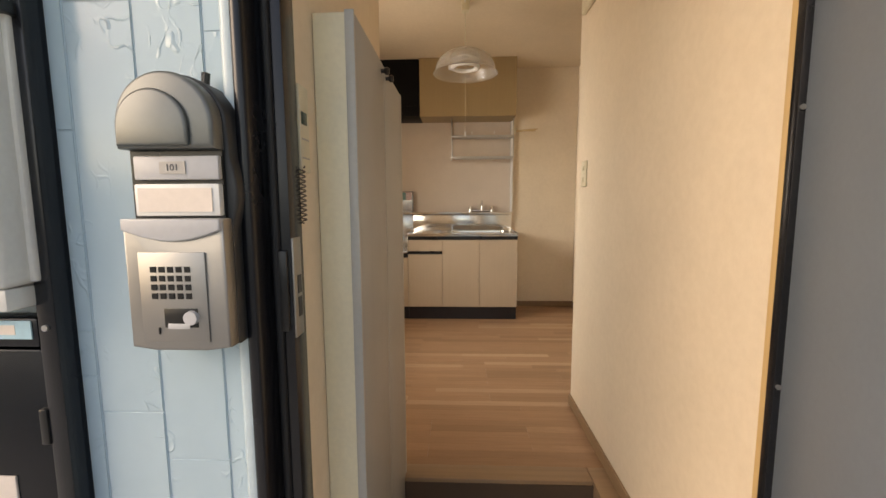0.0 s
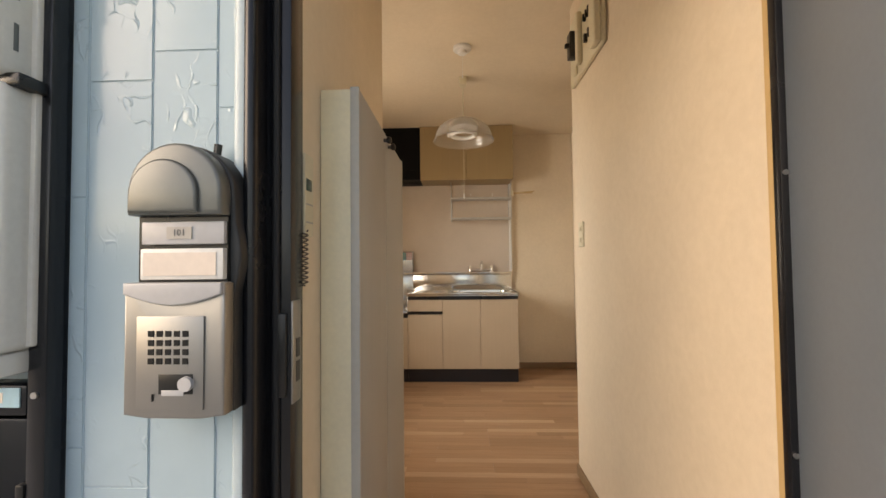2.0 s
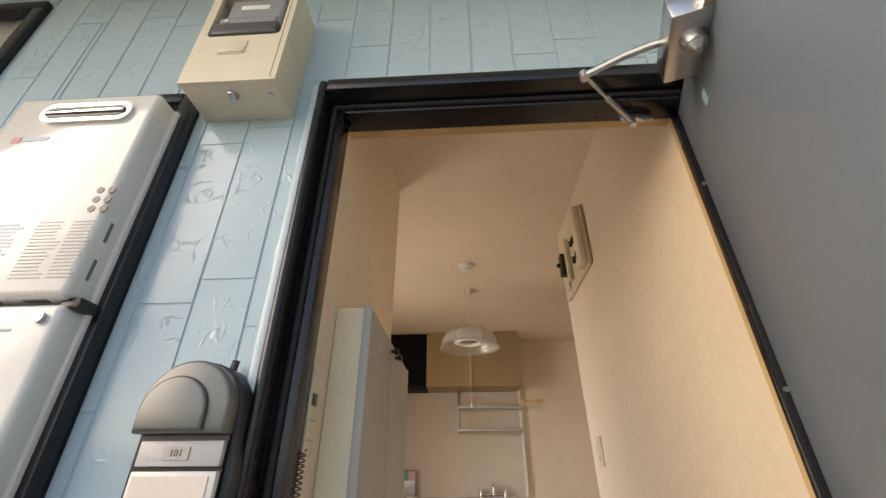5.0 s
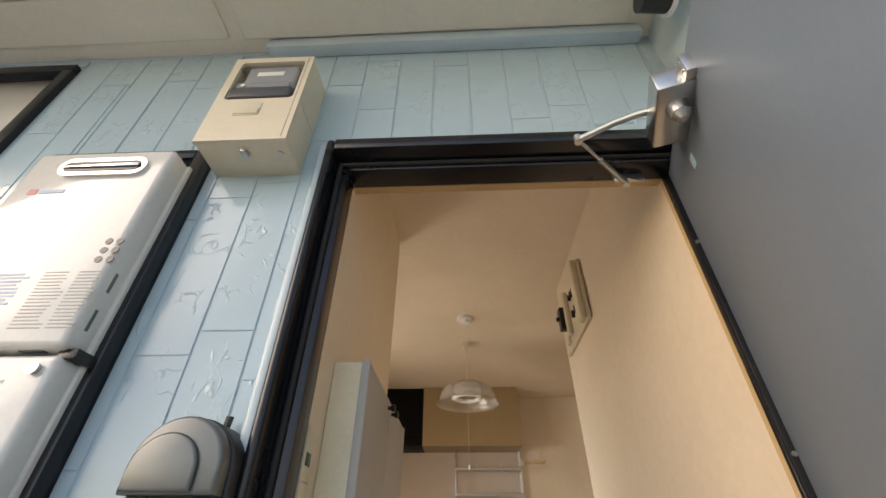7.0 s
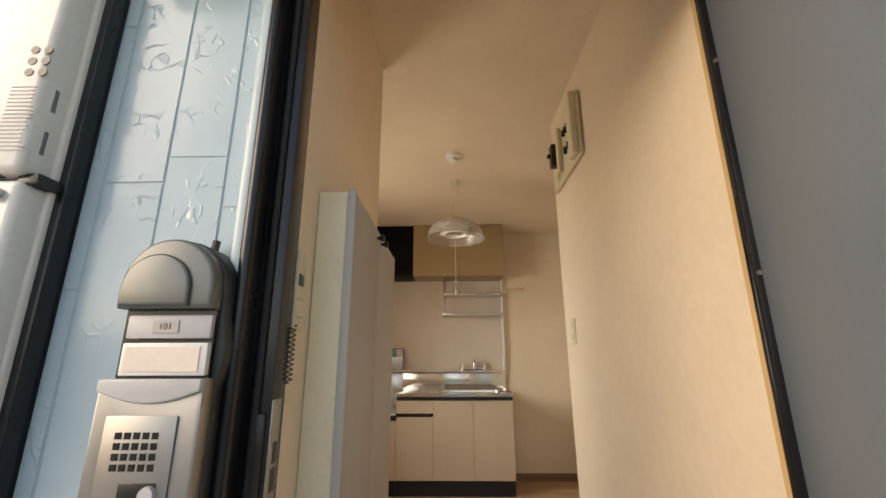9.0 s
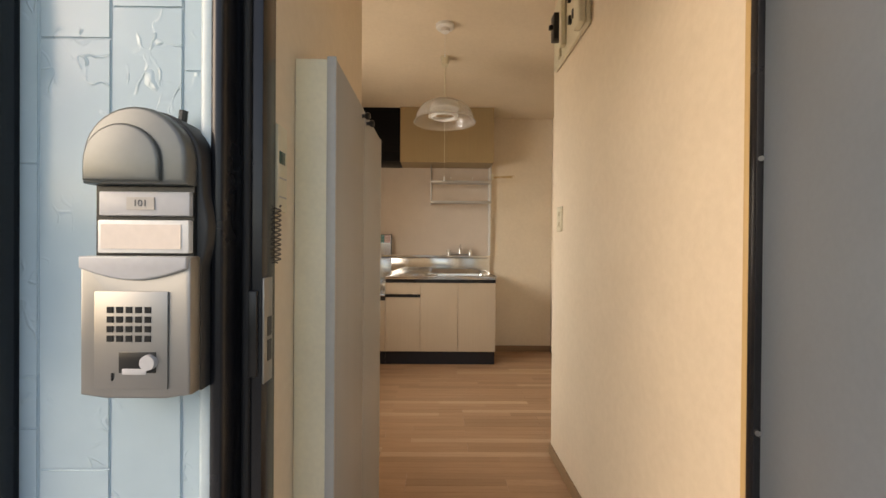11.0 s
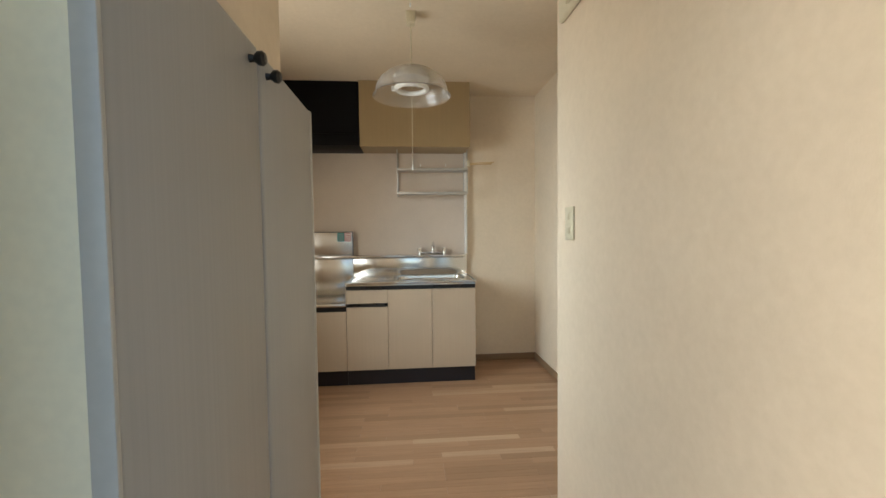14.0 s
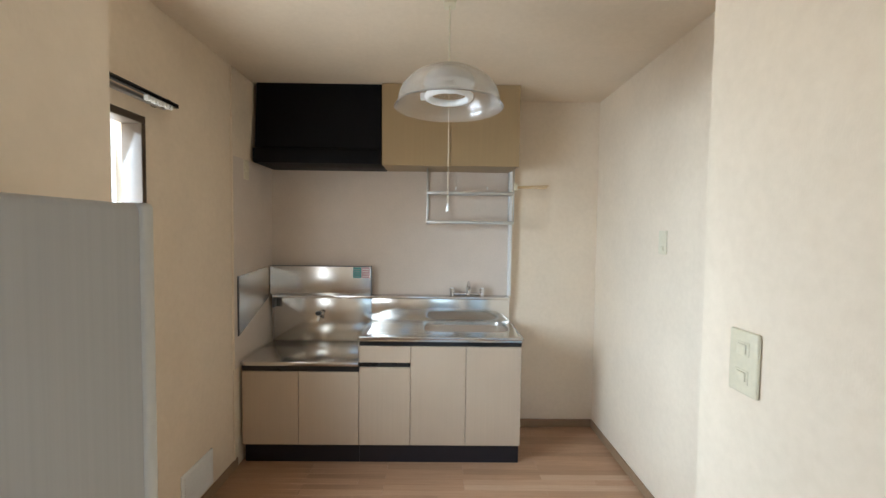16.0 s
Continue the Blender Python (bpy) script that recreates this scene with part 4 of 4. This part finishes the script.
part("front_roll", box((X1, 3.358, ZT - 0.014), (X2 + 0.004, 3.372, ZT + 0.003), 0.004, 3), STEEL, st)
for k in range(6):
    y = 3.45 + 0.055 * k
    part("drainer_rib", box((X1 + 0.035, y, ZT - 0.003), (SB[0] - 0.035, y + 0.014, ZT + 0.002), 0.002), STEEL, st)
part("upstand", box((X1, BK - 0.016, ZT - 0.002), (X2, BK, 0.955), 0.001), STEEL, st)
part("side_roll", box((X2 - 0.002, 3.36, ZT - 0.010), (X2 + 0.006, BK, ZT + 0.004), 0.003), STEEL, st)
ledge = thing("back_ledge", "narrow steel ledge along the back of the unit", "ledge", at=(-0.1, 3.85, 0.955))
part("ledge", box((X0 + 0.02, 3.795, 0.956), (X2 - 0.006, KB - 0.012, 0.974), 0.004), STEEL, ledge)
part("end_bracket", box((X0 + 0.02, 3.80, 0.885), (X0 + 0.032, 3.849, 0.956), 0.001), DARKGREY, ledge)

# taps
tap = thing("mixer_tap", "chrome two-handle mixer tap on the steel ledge", "tap", at=(0.445, 3.83, 0.974))
part("body", cyl((0.345, 3.835, 0.990), (0.545, 3.835, 0.990), 0.011), CHROME, tap)
for x in (0.338, 0.552):
    part("valve", cyl((x, 3.835, 0.974), (x, 3.835, 1.005), 0.016, 0.014), CHROME, tap)
    h = part("handle", cyl((x, 3.835, 1.005), (x, 3.835, 1.030), 0.017, 0.019, 8), CHROME, tap)
    part("handle_cap", cyl((x, 3.835, 1.030), (x, 3.835, 1.034), 0.012), WHITEPL, h)
part("neck", cyl((0.452, 3.835, 0.985), (0.452, 3.835, 1.055), 0.014, 0.012), CHROME, tap)
part("spout", tube([(0.452, 3.835, 1.040), (0.452, 3.82, 1.070), (0.452, 3.78, 1.078), (0.452, 3.72, 1.060), (0.452, 3.70, 1.040)], 0.009), CHROME, tap)
gas = thing("gas_tap", "black and brass gas tap on the steel upstand", "gas tap", at=(-0.60, 3.85, 0.80))
part("flange", cyl((-0.60, 3.832, 0.835), (-0.60, 3.850, 0.835), 0.022, 0.026), CHROME, gas)
part("nozzle", tube([(-0.60, 3.835, 0.835), (-0.60, 3.80, 0.830), (-0.603, 3.785, 0.79)], 0.011), CHROME, gas)
part("knob", box((-0.620, 3.780, 0.835), (-0.580, 3.812, 0.862), 0.008), BLACKPL, gas)

# splash guard and wall panel
sg = thing("splash_guard", "folding steel splash guard around the cooker place", "splash guard", at=(-0.6, 3.85, 0.98))
part("back_leaf", box((-0.948, 3.822, 0.976), (-0.235, 3.828, 1.178), 0.002), GUARD, sg)
part("side_leaf", prism([(3.375, 0.792), (3.822, 0.965), (3.822, 1.178), (3.375, 1.150)], 0, -0.958, -0.952), GUARD, sg)
part("edge", box((-0.238, 3.818, 0.976), (-0.231, 3.831, 1.182), 0.002), DARKGREY, sg)
part("top_edge", box((-0.948, 3.819, 1.176), (-0.231, 3.830, 1.182), 0.002), DARKGREY, sg)
part("side_edge", box((-0.960, 3.370, 0.790), (-0.950, 3.377, 1.152), 0.002), DARKGREY, sg)
s1 = part("sticker", box((-0.362, 3.8195, 1.098), (-0.305, 3.8222, 1.172)), TEAL, sg, "teal sticker")
s2 = part("sticker", box((-0.303, 3.8195, 1.098), (-0.246, 3.8222, 1.172)), PINK, sg, "pink and grey sticker")
for k in range(4):
    part("print_line", box((-0.355, 3.8185, 1.108 + 0.016 * k), (-0.312, 3.8196, 1.113 + 0.016 * k)), GREYINK, s1)
    part("print_line", box((-0.297, 3.8185, 1.108 + 0.016 * k), (-0.252, 3.8196, 1.113 + 0.016 * k)), WHITEPL, s2)
structure("kitchen_panel", box((KL + 0.001, KB - 0.010, 0.60), (0.738, KB - 0.001, 1.86)), PANEL, "smooth pinkish kitchen wall panel", "wall panel")
structure("kitchen_panel_side", box((KL + 0.001, 3.33, 0.60), (KL + 0.006, KB - 0.010, 1.86)), PANEL, "smooth pinkish side panel", "wall panel")
structure("panel_trim", box((0.738, KB - 0.062, 0.976), (0.758, KB - 0.001, 1.86), 0.002), WHITEPL, "white edge trim of the kitchen panel", "trim")
structure("corner_trim", box((KL + 0.0005, 3.318, BH), (KL + 0.009, 3.330, CZ), 0.001), PAPER, "cream corner strip", "trim")

# ---- cooker hood and wall cupboard ----
hood = thing("cooker_hood", "black enamelled cooker hood under the ceiling", "cooker hood", at=(-0.53, 3.7, 1.85))
HX0, HX1 = -0.938, -0.137
part("canopy", prism([(3.602, CZ), (3.572, 1.95), (KB - 0.011, 1.95), (KB - 0.011, CZ)], 0, HX0, HX1, 0.003), HOODBLACK, hood)
part("lip", box((HX0 - 0.004, 3.548, 1.856), (HX1 + 0.003, KB - 0.011, 1.948), 0.004), HOODBLACK, hood)
cup = thing("wall_cupboard", "tan wood-print wall cupboard under the ceiling", "cupboard", at=(0.3, 3.7, 1.858))
part("body", box((-0.131, 3.583, 1.858), (0.750, KB - 0.001, CZ - 0.001), 0.001, 1), UPDOOR, cup)
for x0, x1 in ((-0.131, 0.309), (0.309, 0.750)):
    part("door", box((x0 + 0.001, 3.564, 1.852), (x1 - 0.001, 3.5825, CZ - 0.004), 0.0015, 1), UPDOOR, cup)

# ---- dish rack and towel bar ----
rack = thing("dish_rack", "aluminium two-tier dish rack on the kitchen wall", "dish rack", at=(0.45, 3.8, 1.5))
RX0, RX1 = 0.158, 0.742
for x in (RX0, RX1):
    part("upright", box((x - 0.008, 3.872, 1.485), (x + 0.008, 3.889, 1.862), 0.002), ALU, rack)
    part("stay", box((x - 0.004, 3.70, 1.488), (x + 0.004, 3.712, 1.858), 0.002), ALU, rack)
    for z in (1.495, 1.692):
        part("shelf_arm", box((x - 0.004, 3.70, z - 0.006), (x + 0.004, 3.872, z + 0.006), 0.002), ALU, rack)
for z in (1.495, 1.692):
    part("front_rail", box((RX0, 3.692, z - 0.009), (RX1, 3.701, z + 0.012), 0.003), ALU, rack)
    for k in range(6):
        y = 3.725 + 0.026 * k
        part("shelf_bar", cyl((RX0, y, z), (RX1, y, z), 0.0035, None, 8), ALU, rack)
for x in (0.35, 0.56):
    part("hook", cyl((x, 3.69, 1.715), (x, 3.69, 1.735), 0.004, None, 8), WHITEPL, rack)
tb = thing("towel_bar", "brass swing towel bar at the end of the dish rack", "towel bar", at=(0.76, 3.70, 1.73))
part("mount", box((0.742, 3.690, 1.715), (0.765, 3.712, 1.765), 0.003), IVORY, tb)
for k, (dx, dy, dz) in enumerate(((0.185, -0.10, -0.012), (0.175, -0.04, -0.018), (0.16, -0.15, -0.024))):
    part("bar", cyl((0.765, 3.70, 1.742 - 0.006 * k), (0.765 + dx, 3.70 + dy, 1.742 - 0.006 * k + dz * 0.4), 0.004, None, 8), WOODTRIM, tb)

# ---- pendant lamp and alarm ----
LX, LY = 0.272, 2.56
pl = thing("pendant_lamp", "pendant lamp with a clear domed shade and ring tube", "pendant lamp", at=(LX, LY, CZ))
bm = box((-0.022, -0.030, -0.055), (0.022, 0.030, 0.0), 0.003)
for v in bm.verts:
    k = 1 + 0.28 * (v.co.z + 0.055) / 0.055
    v.co.x *= k
    v.co.y *= k
part("ceiling_cap", bm, IVORY, pl).matrix_basis = Matrix.Translation((LX, LY, CZ))
part("cord", cyl((LX, LY, 2.06), (LX, LY, CZ - 0.05), 0.0035, None, 8), IVORY, pl)
prof = []
R, HT = 0.215, 0.138
for k in range(15):
    a = radians(90 * k / 14)
    prof.append((max(0.012, R * 0.93 * math.sin(a)), HT * (math.cos(a)) + 0.022))
prof += [(R * 0.955, 0.012), (R, 0.0)]
prof += [(r - 0.0025, z - 0.001) for r, z in reversed(prof[:-1])]
shade_ob = part("shade", lathe(prof, (LX, LY, 1.922), 64), SHADEGL, pl, "milky clear acrylic dome")
shade_ob.visible_shadow = True
part("fitting", lathe([(0.010, 0.050), (0.075, 0.045), (0.098, 0.020), (0.100, -0.004), (0.094, -0.006), (0.02, 0.010), (0.0101, 0.012)], (LX, LY, 2.015), 40), WHITEPL, pl, "white lamp fitting")
ring = [(0.083 + 0.0135 * math.cos(radians(30 * k)), 0.0135 * math.sin(radians(30 * k))) for k in range(13)]
part("ring_tube", lathe(ring, (LX, LY, 1.966), 40), WHITEPL, pl, "white ring tube")
for k in range(3):
    a = radians(120 * k + 40)
    c, s = math.cos(a), math.sin(a)
    part("tube_clip", tube([(LX + 0.085 * c, LY + 0.085 * s, 2.01), (LX + 0.101 * c, LY + 0.101 * s, 1.978), (LX + 0.097 * c, LY + 0.097 * s, 1.95)], 0.0018, 6), ALU, pl)
part("tube_base", box((LX - 0.112, LY - 0.010, 1.953), (LX - 0.092, LY + 0.012, 1.978), 0.003), WHITEPL, pl)
part("pull_cord", cyl((LX, LY - 0.02, 1.545), (LX, LY - 0.02, 1.99), 0.0012, None, 6), IVORY, pl)
part("pull_knob", cyl((LX, LY - 0.02, 1.515), (LX, LY - 0.02, 1.546), 0.006, 0.004, 10), WHITEPL, pl)
sm = thing("smoke_alarm", "round white smoke alarm on the ceiling", "smoke alarm", at=(0.265, 2.14, CZ))
part("base", lathe([(0.055, 0.0), (0.055, -0.014), (0.050, -0.020), (0.032, -0.022), (0.0001, -0.022)], (0.265, 2.14, CZ), 32), WHITEPL, sm)
part("sensor", lathe([(0.028, -0.022), (0.026, -0.040), (0.0001, -0.042)], (0.265, 2.14, CZ), 24), WHITEPL, sm)
part("test_cord", cyl((0.265, 2.10, CZ - 0.19), (0.265, 2.10, CZ - 0.018), 0.0009, None, 6), WHITEPL, sm)
part("cord_tip", cyl((0.265, 2.10, CZ - 0.205), (0.265, 2.10, CZ - 0.19), 0.004, None, 8), WHITEPL, sm)

# ---- floorboards, tiles and wall blocks ----
floor = structure("floor", box((HL + 0.001, HLY - 0.01, -0.0139), (GX, HLY + 0.005, -0.013)), UNDER, "oak strip floor with paler streaks", "floor")
rng = random.Random(11)
PW = 0.0505
meshes = []
for L in (0.455, 0.606, 0.758, 0.91):
    bm = bmesh.new()
    bmesh.ops.create_cube(bm, size=1.0, matrix=Matrix.Translation((L / 2, PW / 2, -0.007)) @ Matrix.Diagonal((L - 0.0008, PW - 0.0008, 0.013, 1)))
    es = [e for e in bm.edges if all(v.co.z > -0.003 for v in e.verts)]
    bmesh.ops.bevel(bm, geom=es, offset=0.0008, segments=1, affect="EDGES")
    meshes.append((L, mesh_of("plank", bm, PLANK, False)))


def plank_row(y, xa, xb):
    x = xa
    while x < xb - 0.002:
        L, me = rng.choice(meshes)
        if x == xa and rng.random() < 0.7:
            L, me = meshes[0]
        left = xb - x
        o = new("plank", me)
        o.parent = floor
        o.location = (x, y, 0)
        if L > left or left - L < 0.12:
            o.scale = (left / L, 1, 1)
            L = left
        x += L


y = GY + 0.06
while y < KB:
    xa, xb = (HL, HR) if y + PW <= HLY + 0.03 else ((KL, HR) if y + PW <= HRY + 0.02 else (KL, KR))
    plank_row(y, xa, xb)
    y += PW
efl = bpy.data.objects["entrance_floor"]
bm = box((0, 0, -0.006), (0.097, 0.097, 0.0), 0.0015, 1)
tile_me = mesh_of("tile", bm, GENTILE, False)
for i in range(8):
    for j in range(8):
        o = new("tile", tile_me)
        o.parent = efl
        o.location = (HL + 0.004 + 0.1 * i, GY - 0.132 - 0.1 * j, GZ)

rng = random.Random(7)
block_meshes = {}
COLS = -0.0855
WIDTH = 0.1245
for c in range(-15, 9):
    x0 = COLS + WIDTH * c
    z = OUT + rng.uniform(-0.28, 0.0)
    while z < 2.68:
        L = rng.choice((0.30, 0.46, 0.60, 0.75))
        zc0, zc1 = max(z, OUT), min(z + L, 2.655)
        z += L
        if zc1 - zc0 < 0.02:
            continue
        a, b = x0, x0 + WIDTH
        spans = [(a, b, zc0, zc1)]
        # leave out what the doorway, the shaft and the far window take up
        for hx0, hx1, hz0, hz1 in ((-0.156, 1.2, -1, 2.061), (-0.976, -0.494, -1, 2.046), (-1.86, -1.21, 1.55, 2.61)):
            nxt = []
            for s in spans:
                if s[1] <= hx0 or s[0] >= hx1 or s[3] <= hz0 or s[2] >= hz1:
                    nxt.append(s)
                    continue
                if s[0] < hx0 - 0.01:
                    nxt.append((s[0], hx0, s[2], s[3]))
                if s[1] > hx1 + 0.01:
                    nxt.append((hx1, s[1], s[2], s[3]))
                mid0, mid1 = max(s[0], hx0), min(s[1], hx1)
                if s[3] > hz1 + 0.01:
                    nxt.append((mid0, mid1, hz1, s[3]))
                if s[2] < hz0 - 0.01:
                    nxt.append((mid0, mid1, s[2], hz0))
            spans = nxt
        for sx0, sx1, sz0, sz1 in spans:
            sx1 = min(sx1, SX - 0.001)
            if sx1 - sx0 < 0.008 or sx0 < -3.1:
                continue
            key = (round(sx1 - sx0, 3), round(sz1 - sz0, 3))
            if key not in block_meshes:
                bb = bmesh.new()
                g = 0.0011
                bmesh.ops.create_cube(bb, size=1.0, matrix=Matrix.Translation((key[0] / 2, 0.006, key[1] / 2)) @ Matrix.Diagonal((key[0] - 2 * g, 0.012, key[1] - 0.2 * g, 1)))
                es = [e for e in bb.edges if all(v.co.y < 0.003 for v in e.verts)]
                bmesh.ops.bevel(bb, geom=es, offset=0.0022, segments=3, affect="EDGES")
                block_meshes[key] = mesh_of("block", bb, BLOCK)
            o = new("block", block_meshes[key])
            o.parent = outer_wall
            o.location = (sx0, W + rng.uniform(-0.0008, 0.0008), sz0)


# the outer wall's plane stands a little nearer than first laid out
NEAR = Matrix.Translation((0.238, -0.345, 1.075)) @ Matrix.Scale(0.9346, 4) @ Matrix.Translation((-0.238, 0.345, -1.075))
for o in (shaft, heater, mb, outer_wall, win, soffit, bpy.data.objects["soffit_trim"], lamp_out):
    o.matrix_basis = NEAR @ o.matrix_basis
# the intercom lies closer against that wall, a little larger
ic.matrix_basis = Matrix.Translation((0.008, 0, 0)) @ Matrix.Translation((0.236, -0.32, 1.069)) @ Matrix.Scale(1.065, 4) @ Matrix.Translation((-0.236, 0.32, -1.069)) @ ic.matrix_basis
